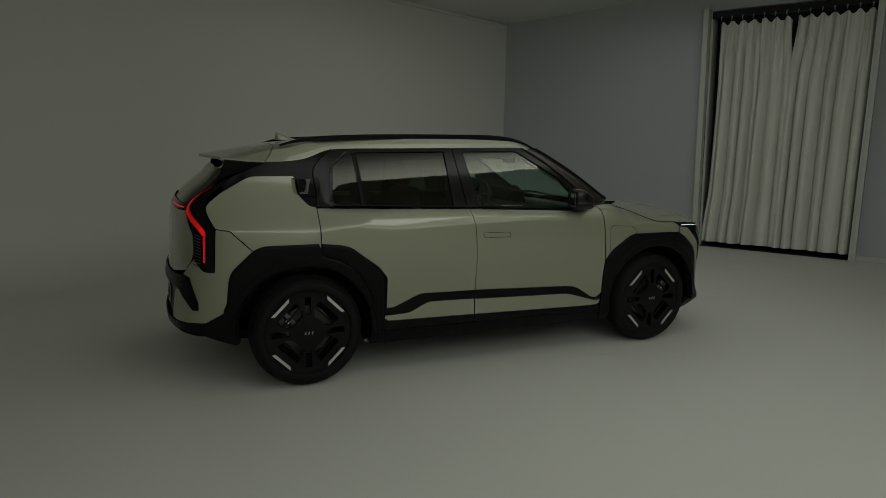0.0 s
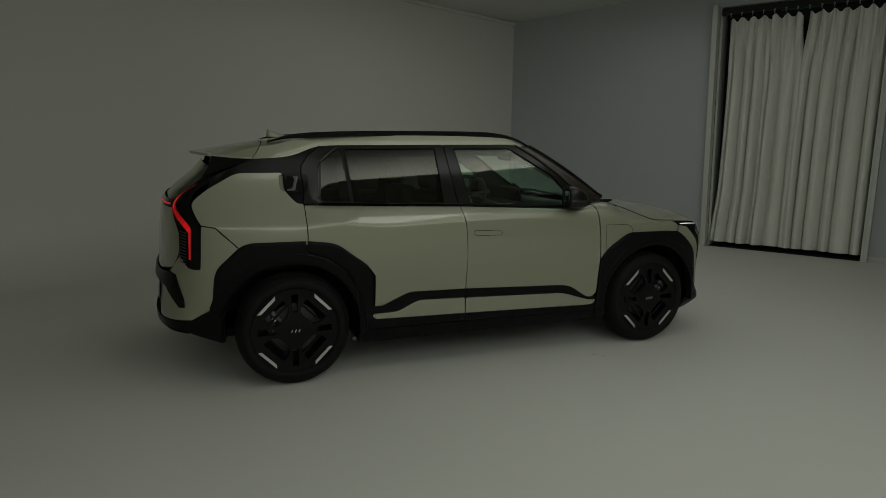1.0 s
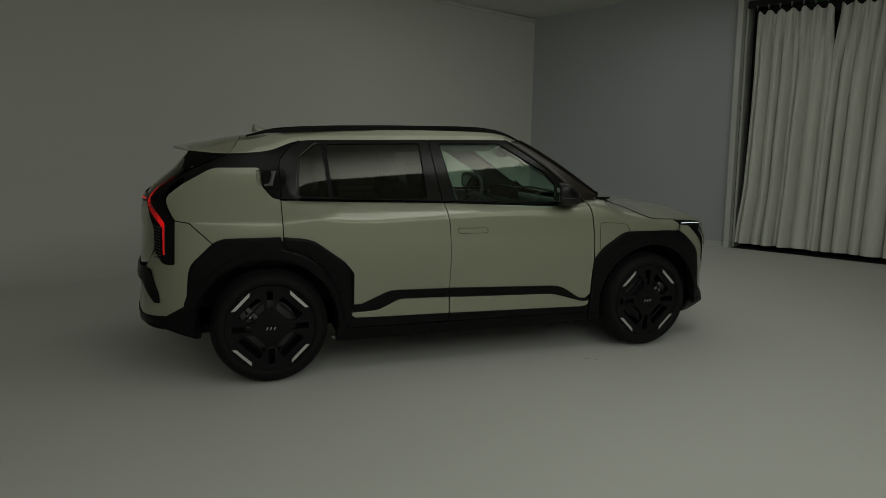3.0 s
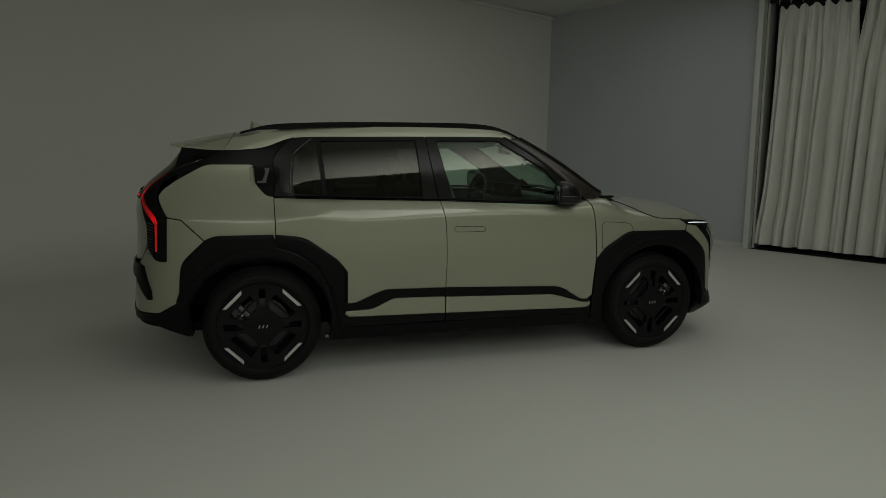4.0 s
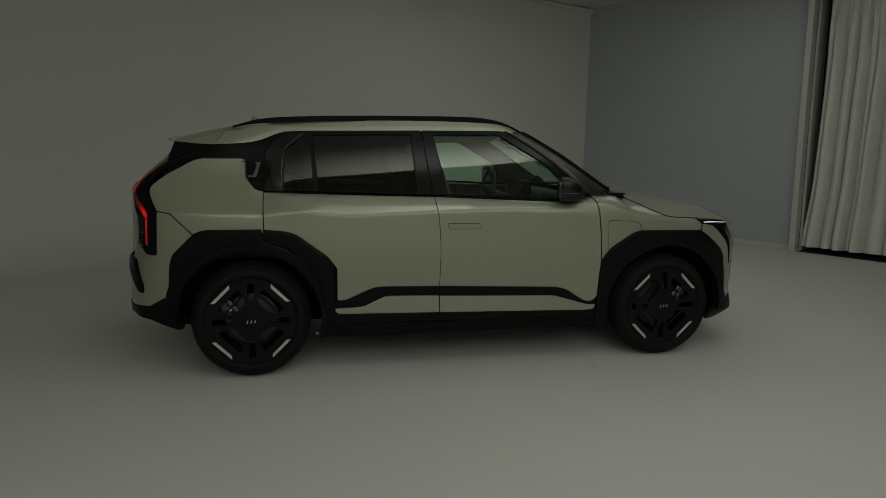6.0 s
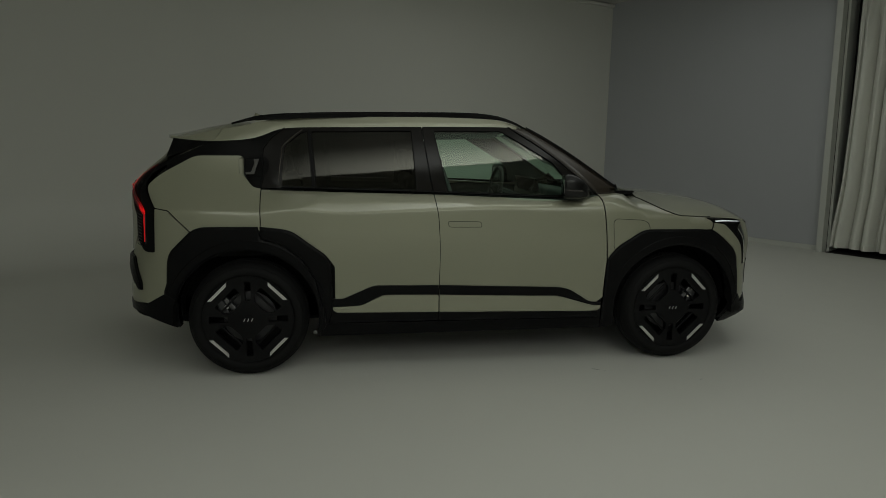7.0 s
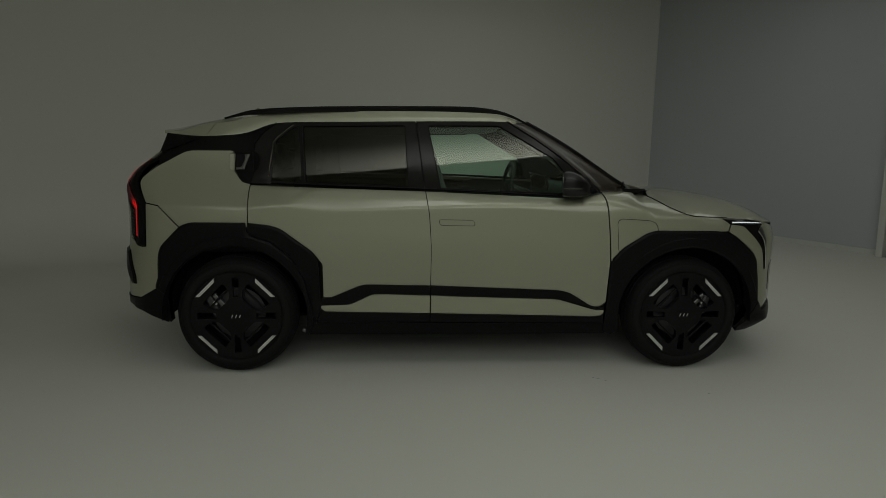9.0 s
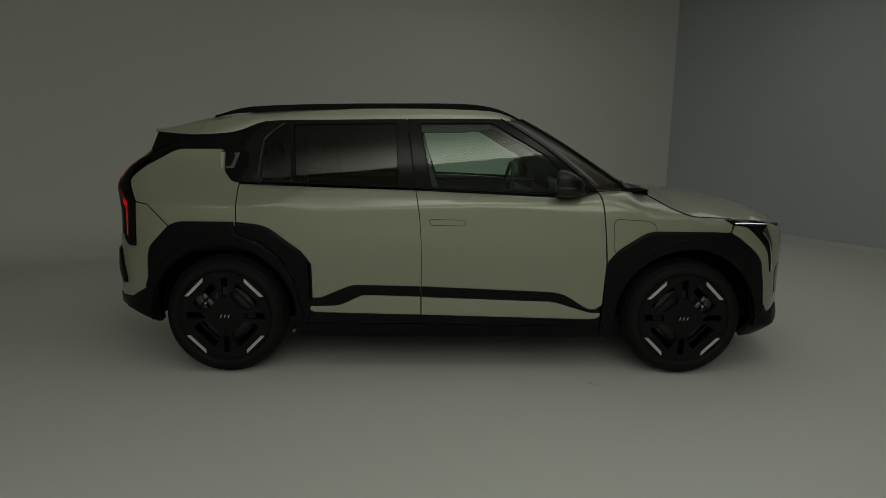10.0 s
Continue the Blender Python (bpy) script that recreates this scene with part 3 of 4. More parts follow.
# body sides
QUARTER = [(-1.982, 1.129, .03), (-1.93, 1.203), (-1.845, 1.287, .03), (-1.80, 1.299, .04), (-1.49, 1.301, .02), (-1.463, 1.290, .008), (-1.492, 1.284, .006), (-1.431, 1.195, .006), (-1.399, 1.188, .006), (-1.318, 1.120, .02), (-1.272, 1.113), (-1.266, 1.03), (-1.262, .93), (-1.263, .875), (-1.58, .88), (-1.668, .868), (-1.80, .988), (-1.886, 1.0)]
HL = [(-1.28 - .025 * i, .9915 + d) for i in range(25) for d in (-.03, -.012, -.005, 0, .005, .012, .03)]
quarters = panel("rear_quarter", QUARTER, PAINT, B2, step=0.04, gap=0.0012, lines=HL)
panel("finger_scoop", [(-1.463, 1.2895), (-1.492, 1.2835), (-1.431, 1.1955), (-1.3995, 1.1885)], PAINT, quarters, out=lambda u, z: -0.017 * min(1.0, max(0.0, (u + 1.492 + (z - 1.2835) * .69) / .031)), thick=.01, gap=0, r=.004, step=.012, label="olive-beige hollow beside the door handle")
BUMPER_R = [(-1.886, .996), (-1.803, .984), (-1.668, .862), (-1.77, .74), (-1.79, .56), (-1.81, .50), (-1.93, .43), (-2.06, .42), (-2.30, .41), (-2.23, .62), (-2.11, .735), (-2.058, .79), (-2.03, .815), (-1.96, .747), (-1.888, .742)]
rear_bumpers = panel("rear_bumper", BUMPER_R, PAINT, B2, step=0.04, gap=0.0008)
panel("bumper_wing", [(-2.737, .70), (-2.318, .70), (-2.12, .712), (-2.066, .704), (-1.981, .558), (-1.975, .505), (-2.016, .501), (-2.159, .612), (-2.326, .620), (-2.737, .62)], PLASTIC, rear_bumpers, out=0.014, thick=0.03, crown=.008, rim=.014)
panel("plate_recess", [(-2.737, .625), (-2.23, .625), (-2.30, .40), (-2.737, .39)], PLASTIC, rear_bumpers, out=-0.02, thick=0.03)
panel("bumper_lip", [(-2.737, .365), (-2.3, .365), (-2.0, .372), (-1.95, .35), (-1.97, .338), (-2.05, .338), (-2.737, .33)], SHADOW, rear_bumpers, out=-0.012, thick=0.04)
panel("bumper_lower", [(-2.737, .40), (-2.30, .41), (-2.06, .418), (-1.945, .425), (-1.83, .49), (-1.812, .50), (-1.74, .44), (-1.74, .315), (-1.769, .290), (-1.927, .345), (-2.008, .370), (-2.3, .36), (-2.737, .35)], PLASTIC, rear_bumpers, out=0.006, thick=0.04)
fenders = panel("front_fender", [(.816, 1.083), (.95, 1.088), (1.1, 1.071), (1.20, 1.055), (1.25, 1.006, .03), (1.38, .951, .04), (1.582, .936), (1.612, .905), (1.586, .862), (1.50, .86), (1.45, .86), (1.12, .86), (.92, .75), (.866, .68), (.85, .835), (.83, 1.01)], PAINT, B2, step=0.035, lines=CL)
both("charge_flap", seam([(.903, .74, .02), (.889, .916, .03), (.906, .938, .03), (1.095, .927, .03), (1.130, .912, .03), (1.140, .883, .02), (1.141, .74)]), SHADOW, fenders, "charging flap outline")
FASCIA = [(1.616, .903), (1.70, .894, .02), (1.742, .848, .03), (1.792, .791), (1.820, .753, .03), (1.880, .608), (1.888, .620), (1.845, .763, .03), (1.833, .808), (1.80, .860), (1.835, .890), (1.850, .891), (1.850, .914), (1.91, .906), (2.0, .884), (2.732, .868), (2.732, .375), (2.0, .368), (1.885, .358), (1.842, .42), (1.829, .555), (1.790, .681, .02), (1.749, .734), (1.639, .829), (1.590, .860)]
fronts = panel("front_bumper", FASCIA, PAINT, B2, step=0.04)

# wheel-arch cladding, round openings
HUB, WR = 1.347, 0.415


def arc(cx, a0, a1, n=18):
    return [(cx + WR * math.cos(radians(a0 + (a1 - a0) * i / n)), .349 + WR * math.sin(radians(a0 + (a1 - a0) * i / n)), 0) for i in range(n + 1)]


LEFT = [(-1.83, .493, .02), (-1.808, .56), (-1.806, .70, .03), (-1.79, .752, .03), (-1.665, .876, .03), (-1.605, .898, .03), (-1.272, .902)]
CUT = [(-1.263, .83, .02), (-1.13, .79), (-1.02, .705), (-.945, .57), (-.905, .40), (-.89, .30)]
panel("wheel_arch", LEFT + CUT + [(-.93, .22)] + arc(-HUB, -16, 188) + [(-1.745, .36), (-1.745, .44)], PLASTIC, car, out=0.014, thick=0.05, crown=.010, rim=.018, gap=0.0015)
panel("wheel_arch", [(-1.266, .902), (-1.13, .889, .03), (-1.07, .872, .03), (-.885, .735, .03), (-.856, .69, .03), (-.848, .46), (-.85, .39), (-.875, .31), (-.887, .30)] + CUT[::-1], PLASTIC, rear_doors, out=0.014, thick=0.05, crown=.010, rim=.018, gap=0.0015)
panel("wheel_arch", [(.86, .46), (.862, .685, .03), (.925, .763, .03), (1.07, .856, .03), (1.125, .871, .03), (1.50, .868, .03), (1.588, .857, .03), (1.637, .827, .03), (1.747, .732, .03), (1.788, .680, .03), (1.827, .555, .03), (1.840, .42, .02)] + [(1.80, .34), (1.785, .25)] + arc(HUB, -14, 194)[::1] + [(.90, .22), (.85, .24), (.846, .30)], PLASTIC, car, out=0.014, thick=0.05, crown=.010, rim=.018, gap=0.0015)


def lip2(u, z):
    k = smooth(1.80, 1.96, u)
    return 0.012 + 0.045 * k * max(0.0, 1 - (z - .318) / .045 if z > .318 else 1 - (.318 - z) / .12)


panel("bumper_lower", [(1.80, .345), (1.832, .418), (1.885, .356), (2.0, .366), (2.732, .373), (2.732, .24), (2.0, .235), (1.80, .225), (1.78, .25)], PLASTIC, fronts, out=lip2, thick=0.04, step=0.022)

for cx, a0, a1 in ((-HUB, 20, 165), (HUB, 15, 165)):
    both("arch_ridge", lambda: tube([skin(cx + .472 * math.cos(radians(a)), .349 + .472 * math.sin(radians(a)), 0.0125) for a in range(a0, a1, 5)], 0.004, 6), PLASTIC, car)

# wheel wells and underbody
for side in (1, -1):
    for cx, a0 in ((-1.34, -12), (1.34, -6)):
        bm = bmesh.new()
        rows = []
        for i in range(25):
            a = radians(a0 + (184 - a0) * i / 24)
            rows.append([bm.verts.new((cx + .425 * math.cos(a), -side * y, .349 + .425 * math.sin(a))) for y in (.87, .55)])
        c = bm.verts.new((cx, -side * .55, .3))
        for a, b in zip(rows, rows[1:]):
            bm.faces.new((a[0], b[0], b[1], a[1]))
            bm.faces.new((a[1], b[1], c))
        part("wheel_well", bm, SHADOW, car)
for side in (1, -1):
    part("wheel_liner", block((.03, .28, .13), pose(1.765, -side * .60, .31, 0, -12, 0), .008), SHADOW, car)
part("sill_pan", block((1.74, 1.66, .12), pose(0, 0, .30), 0.02), SHADOW, car)
part("jack_point", block((.03, .02, .022), pose(-.955, -.80, .24), .004), STEEL, car)
part("underbody", block((3.6, 1.1, .2), pose(0, 0, .35), 0.03), SHADOW, car)
part("floor_pan", block((1.80, 1.30, .17), pose(0, 0, .255), 0.03), SHADOW, car)

# black window surrounds and glass
L1 = [(-1.273, 1.115), (-1.271, 1.18), (-1.325, 1.295, .02), (-1.335, 1.345, .03), (-1.285, 1.41, .04), (-1.18, 1.467, 0)]
panel("pillar_trim", [(-2.06, 1.248), (-1.965, 1.243), (-1.93, 1.206), (-1.845, 1.290, .03), (-1.80, 1.302, .04), (-1.49, 1.304, .02), (-1.455, 1.289, .02), (-1.394, 1.19, .02), (-1.318, 1.118)] + L1 + [(-1.216, 1.466, 0), (-1.40, 1.416, .05), (-1.50, 1.400, .03), (-1.741, 1.388), (-1.82, 1.36), (-2.02, 1.27)], GLOSS, car, out=-0.002, step=0.05)
R_HOLE = [(-.967, 1.450, .012), (-.36, 1.463, .012), (-.338, 1.108, .012), (-.937, 1.121, .012)]
Q_HOLE = [(-.994, 1.450), (-1.045, 1.440, .03), (-1.172, 1.362, .03), (-1.163, 1.25), (-1.15, 1.132, .01), (-.965, 1.122)]
F_HOLE = [(-.222, 1.463, .012), (.205, 1.469, .02), (.533, 1.278, .02), (.625, 1.165, .02), (.635, 1.085), (.55, 1.074), (-.15, 1.100, .012)]
panel("window_frame", L1 + [(-1.047, 1.476), (-.297, 1.491, 0), (-.243, 1.093), (-1.01, 1.108)], FRAME, rear_doors, out=-0.002, holes=[R_HOLE, Q_HOLE], step=0.05)
L3 = [(.255, 1.494), (.42, 1.395), (.565, 1.295), (.70, 1.185), (.814, 1.09)]
panel("window_frame", [(-.238, 1.093), (-.294, 1.491, 0), (.20, 1.496)] + L3 + [(.683, 1.064), (.551, 1.060), (.16, 1.078)], FRAME, front_doors, out=-0.002, holes=[F_HOLE], step=0.05)
panel("front_pillar", L3[::-1] + [(.31, 1.494), (.374, 1.492), (.48, 1.436), (.63, 1.346), (.80, 1.234), (.95, 1.135), (1.055, 1.084), (.985, 1.090), (.93, 1.087), (.88, 1.085)], PIANO, car, out=0.002, thick=0.02, step=0.05, crown=.012, rim=.034)
panel("window_bar", [(-.988, 1.453), (-.973, 1.453), (-.944, 1.119), (-.959, 1.119)], PLASTIC, rear_doors, out=0.0, thick=0.012, gap=0, r=.002, step=.05, label="matt black bar between the panes")
for hole, doors in ((R_HOLE, rear_doors), (F_HOLE, front_doors)):
    both("pane_seal", lambda: tube(on_skin([tuple(p) for p in rounded(hole, 0, .04)], -0.003), 0.003, 6, closed=True), SHADOW, doors)
for hole, mat, doors in ((R_HOLE, PRIVACY, rear_doors), (Q_HOLE, PRIVACY, rear_doors), (F_HOLE, CLEAR, front_doors)):
    panel("window_pane", [(u, z, 0.012) for u, z, *_ in hole], mat, doors, out=-0.008, thick=0.003, gap=-0.004, step=0.06)
both("pillar_seal", lambda: tube(on_skin(L3, 0.0005), 0.005, 6), SHADOW, front_doors)
# strip round the small rear pane
both("window_strip", lambda: tube(on_skin([(-1.03, 1.458), (-1.07, 1.440), (-1.165, 1.38), (-1.19, 1.355), (-1.187, 1.30), (-1.18, 1.23), (-1.172, 1.15)], -0.003), 0.0045, 8), PIANO, rear_doors, "gloss black strip round the small pane")
both("belt_seal", lambda: tube(on_skin([(-1.15, 1.117), (-.6, 1.104), (-.25, 1.096), (.16, 1.08), (.55, 1.064)], 0.002), 0.005, 6), PLASTIC, front_doors)
both("door_gap", lambda: tube(on_skin([p[:2] for p in L1], 0.0036), 0.0035, 6), SHADOW, rear_doors, "dark gap behind the rear door")
# rear-door handle in the pillar
HANDLE = [(-1.452, 1.288, .01), (-1.325, 1.296), (-1.284, 1.289, .02), (-1.257, 1.25, .01), (-1.252, 1.202, .01), (-1.271, 1.179, .02), (-1.382, 1.178, .01)]
panel("pillar_handle", HANDLE, GLOSS, rear_doors, out=0.002, thick=0.03, step=0.03, label="black rear door handle set into the pillar")
both("handle_outline", seam(HANDLE), SHADOW, rear_doors)
# raised dark patch, its colour standing in for the shade inside the hollow
panel("recess_shade", [(-1.440, 1.280, .01), (-1.338, 1.285, .01), (-1.330, 1.192, .01), (-1.388, 1.186, .01)], SHADOW, rear_doors, out=0.004, thick=0.004, step=0.03, label="dark patch painted as the shaded hollow behind the grip")
panel("handle_grip", [(-1.384, 1.279, .003), (-1.341, 1.282, .004), (-1.333, 1.191, .004), (-1.388, 1.188, .004), (-1.397, 1.202, .003), (-1.361, 1.205, .006), (-1.364, 1.256, .008)], GRIP, rear_doors, out=0.010, thick=0.008, step=0.02, crown=.005, rim=.010, label="satin grey upright grip")

# tailgate, rear glass, tail lamps
gate = panel("tailgate", [(-2.737, 1.098), (-2.14, 1.098, .01), (-2.042, .963, .02), (-2.035, .847, .02), (-2.058, .796), (-2.103, .742), (-2.314, .708), (-2.737, .705)], PAINT, car, step=0.04)[0]
panel("rear_window", [(-2.737, 1.142), (-2.20, 1.142), (-2.13, 1.165), (-2.06, 1.256), (-2.12, 1.345), (-2.737, 1.375)], PRIVACY, gate, out=-0.004, thick=0.004)
LAMP = [(-1.963, 1.243), (-2.0, 1.19), (-1.986, 1.13, .02), (-1.955, 1.083), (-1.886, 1.003), (-1.888, .74), (-1.929, .739, .02), (-1.963, .746, .02), (-2.025, .814, .02), (-2.034, .953, .02), (-2.10, 1.06), (-2.14, 1.10), (-2.737, 1.10), (-2.737, 1.142), (-2.20, 1.142), (-2.13, 1.165), (-2.062, 1.247)]
lamps = panel("tail_lamp", LAMP, GLOSS, car, out=0.006, thick=0.03, step=0.03, label="lit red tail lamp in a black housing")


def band(name, rows, mat, parents, out, label=""):
    """A narrow strip on the skin; rows (u, z, half width along u, along z)."""
    zs = [r[1] for r in rows]
    if len(rows) > 3 and all(a > b for a, b in zip(zs, zs[1:])):
        # an upright strip: run it as a smooth curve over its height
        cols = [[(r[1], r[k]) for r in reversed(rows)] for k in (0, 2, 3)]
        fine = [zs[0] + (zs[-1] - zs[0]) * i / 24 for i in range(25)]
        rows = [(curve(cols[0], z), z, curve(cols[1], z), curve(cols[2], z)) for z in fine]

    def make():
        bm = bmesh.new()
        prev = None
        for u, z, du, dz in rows:
            q = [bm.verts.new(skin(u - du, z - dz, out)), bm.verts.new(skin(u, z, out + 0.001)), bm.verts.new(skin(u + du, z + dz, out))]
            if prev:
                for a in (0, 1):
                    bm.faces.new((prev[a], prev[a + 1], q[a + 1], q[a]))
            prev = q
        return bm
    return both(name, make, mat, parents, label)


band("light_bar", [(-2.035, 1.235, .004, .004), (-2.065, 1.208, .006, .005), (-2.105, 1.168, .008, .004), (-2.118, 1.138, .010, .0), (-2.110, 1.108, .012, .0)], DIMRED, lamps, 0.0105, "dimly glowing red light bar")
band("light_bar", [(-2.112, 1.112, .014, .0), (-2.085, 1.08, .021, .003), (-2.012, 1.025, .023, .003), (-1.966, .984, .018, .002), (-1.955, .960, .011, 0)], RED, lamps, 0.0095, "glowing red light bar")
band("light_bar", [(-1.953, .962, .008, 0), (-1.95, .88, .007, 0), (-1.95, .80, .006, 0)], DIMRED, lamps, 0.0095, "glowing red light bar")
band("light_bar", [(-2.50, 1.115, 0, .004), (-2.3, 1.115, 0, .004), (-2.16, 1.113, 0, .004)], DIMRED, lamps, 0.0105, "dimly glowing red light bar")

BAR = [(-2.112, 1.112), (-2.085, 1.08), (-2.012, 1.025), (-1.966, .984), (-1.950, .950)]


def louvres():
    """Thin upright lens ribs over the bright bar, and the lip beside the lower one."""
    bm = bmesh.new()
    for i in range(27):
        u = -2.108 + .006 * i
        zc = curve(BAR, u)
        q = [bm.verts.new(skin(u, zc + dz, o)) for dz, o in ((-.022, .008), (.022, .008), (.022, .0132), (-.022, .0132))]
        bm.faces.new(q)
    for a, b in zip(range(8), range(1, 9)):
        z0, z1 = .79 + .022 * a, .79 + .022 * b
        bm.faces.new([bm.verts.new(skin(-1.9415, z, o)) for z, o in ((z0, .006), (z1, .006), (z1, .0132), (z0, .0132))])
    return bm


both("lens_rib", louvres, CABINTRIM, lamps, "fine dark lens ribs", False)
for i in range(11):
    z = .775 + .018 * i
    band("lamp_rib", [(-1.972, z, 0, .003), (-2.0, z + .006, 0, .003), (-2.022, z + .012, 0, .003)], CABINTRIM, lamps, 0.009)

# head lamps
heads = panel("head_lamp", [(1.584, .935), (1.614, .905), (1.70, .897, .02), (1.743, .851, .03), (1.794, .793), (1.822, .755, .03), (1.882, .612), (1.886, .622), (1.843, .762, .03), (1.831, .807), (1.797, .861), (1.833, .893), (1.848, .893), (1.848, .916), (1.80, .923), (1.74, .927)], GLOSS, car, out=0.004, thick=0.03, step=0.03, label="slim head lamp with a lit white strip")
band("running_light", [(1.626, .914, 0, .0032), (1.68, .9145, 0, .0036), (1.725, .9135, 0, .0034), (1.78, .910, 0, .0026), (1.838, .906, 0, .0016)], WHITE, heads, 0.007, "glowing white strip")
band("lamp_edge", [(1.795, .858, .003, 0), (1.827, .807, .004, 0), (1.840, .762, .004, 0), (1.860, .69, .003, 0), (1.884, .63, .002, 0)], SILVER, heads, 0.008)

panel("lamp_trim", [(1.803, .864), (1.836, .886), (1.858, .80), (1.856, .745), (1.846, .765), (1.836, .808)], STEEL, heads, out=0.006, thick=0.006, step=0.02, label="dull silver lamp edge")

# dark inner shells behind the seams
panel("door_shell", [(-1.255, 1.085), (.83, 1.055), (.862, .66), (.85, .25), (-.86, .25), (-.86, .66), (-1.06, .84), (-1.255, .86)], SHADOW, car, out=-0.022, thick=0.004, step=0.06, lines=CL)
panel("quarter_shell", [(-1.25, 1.10), (-1.42, 1.20), (-1.48, 1.29), (-1.82, 1.28), (-1.97, 1.13), (-2.1, 1.05), (-2.4, 1.05), (-2.4, .45), (-1.95, .45), (-1.80, .52), (-1.79, .74), (-1.66, .85), (-1.25, .85)], SHADOW, car, out=-0.03, thick=0.004, step=0.06)
panel("fender_shell", [(.84, 1.04), (1.1, 1.02), (1.38, .92), (1.6, .90), (1.95, .85), (2.5, .8), (2.5, .4), (1.85, .40), (1.80, .62), (1.73, .74), (1.6, .83), (1.12, .84), (.93, .73), (.87, .66)], SHADOW, car, out=-0.03, thick=0.004, step=0.06)

panel("air_slit", [(2.15, .64), (1.985, .64), (1.97, .60), (2.02, .46), (2.1, .44)], GLOSS, fronts, out=0.003, thick=0.02, step=0.04)
plate = panel("number_plate", [(-2.737, .575), (-2.485, .575), (-2.485, .465), (-2.737, .465)], TRIM, rear_bumpers, out=-0.012, thick=0.004, gap=0, r=0.008, step=0.06, label="white number plate")
for i in range(4):
    panel("plate_bar", [(-2.72 + .058 * i, .555), (-2.69 + .058 * i, .555), (-2.69 + .058 * i, .485), (-2.72 + .058 * i, .485)], SHADOW, plate, out=-0.011, thick=0.002, gap=0, r=0)

# inner linings
DOORCARD = [(-1.20, 1.10), (.80, 1.07), (.82, .40), (-.84, .40), (-.90, .70), (-1.20, .90)]
panel("door_lining", DOORCARD, CABINTRIM, car, out=-0.055, thick=0.01, step=0.08)
panel("quarter_lining", [(-1.22, 1.30), (-1.22, .90), (-1.7, .90), (-1.86, 1.28), (-1.7, 1.37), (-1.3, 1.40)], CABINTRIM, car, out=-0.05, thick=0.01, step=0.08)

panel("roof_side_lining", [(-1.25, 1.405), (-.9, 1.410), (.14, 1.428, .04), (.23, 1.47), (-.3, 1.488), (-1.1, 1.47)], CABINTRIM, car, out=-0.022, thick=0.01, step=0.08, label="dark lining above the windows")
panel("pillar_lining", [(-.36, 1.42), (-.21, 1.42), (-.10, 1.08), (-.36, 1.08)], CABINTRIM, car, out=-0.05, thick=0.01, step=0.08)
panel("pillar_lining", [(.15, 1.435), (.20, 1.448), (.50, 1.278), (.538, 1.262), (.63, 1.168), (.64, 1.08), (.80, 1.085), (.96, 1.11), (.80, 1.235), (.63, 1.338), (.46, 1.432), (.35, 1.484)], CABINTRIM, car, out=-0.02, thick=0.006, step=0.05)
panel("pillar_lining", [(-1.04, 1.42), (-.90, 1.42), (-.88, 1.09), (-1.02, 1.09)], CABINTRIM, car, out=-0.05, thick=0.01, step=0.08)

# roof, spoiler, bonnet, windscreen
ROOF_Z = [(-1.95, 1.418), (-1.8, 1.443), (-1.6, 1.478), (-1.45, 1.504), (-1.2, 1.533), (-.8, 1.553), (-.3, 1.562), (.1, 1.555), (.3, 1.535), (.46, 1.502)]
EDGE = [(-1.86, 1.392), (-1.741, 1.390), (-1.50, 1.402), (-1.40, 1.418), (-1.216, 1.466), (-1.047, 1.477), (-.7, 1.484), (-.299, 1.492), (.05, 1.497), (.234, 1.497), (.374, 1.486)]


def arch_row(a, zc, xc, n=14, p=4.0, strip=0.0, sweep=2.0):
    """From the edge point a on the right over the middle (xc, zc) to the left; strip: how far it rises in a flat band first."""
    s1 = max(.02, .36 * (zc - a.z) / abs(a.y))
    half = [0.0, s1 / 2, s1, s1 * 1.15, max(.06, s1 * 1.3), .09, .13, .19, .26, .34, .43, .54, .66, .8, 1.0] if strip else [(i / n) ** 1.6 for i in range(n + 1)]
    row = []
    for i in range(2 * len(half) - 1):
        s = half[min(i, 2 * len(half) - 2 - i)]
        k = 1 - (1 - s) ** p
        flat = .78 * s / s1 if s < s1 else .78 + .22 * (1 - (1 - (s - s1) / (1 - s1)) ** 3)
        k += (flat - k) * strip
        row.append(Vector((a.x + (xc - a.x) * (1 - (1 - s) ** sweep), a.y * (1 - s) * (1 if i < len(half) else -1), a.z + (zc - a.z) * k)))
    return row


def loft(name, rows, mat, parent, label="", down=0.0):
    bm = bmesh.new()
    grid = [[bm.verts.new(p) for p in row] for row in rows]
    for a, b in zip(grid, grid[1:]):
        for i in range(len(a) - 1):
            bm.faces.new((a[i], a[i + 1], b[i + 1], b[i]))
    if down:
        ring = [grid[0][i] for i in range(len(grid[0]))] + [g[-1] for g in grid[1:]] + list(reversed(grid[-1][:-1])) + [g[0] for g in reversed(grid[1:-1])]
        low = [bm.verts.new(v.co + Vector((0, 0, -down))) for v in ring]
        for i in range(len(ring)):
            bm.faces.new((ring[i], ring[(i + 1) % len(ring)], low[(i + 1) % len(ring)], low[i]))
    return part(name, bm, mat, parent, label, True, 28)


def edge_point(u, out=0.0):
    return skin(u, curve(EDGE, u), out)


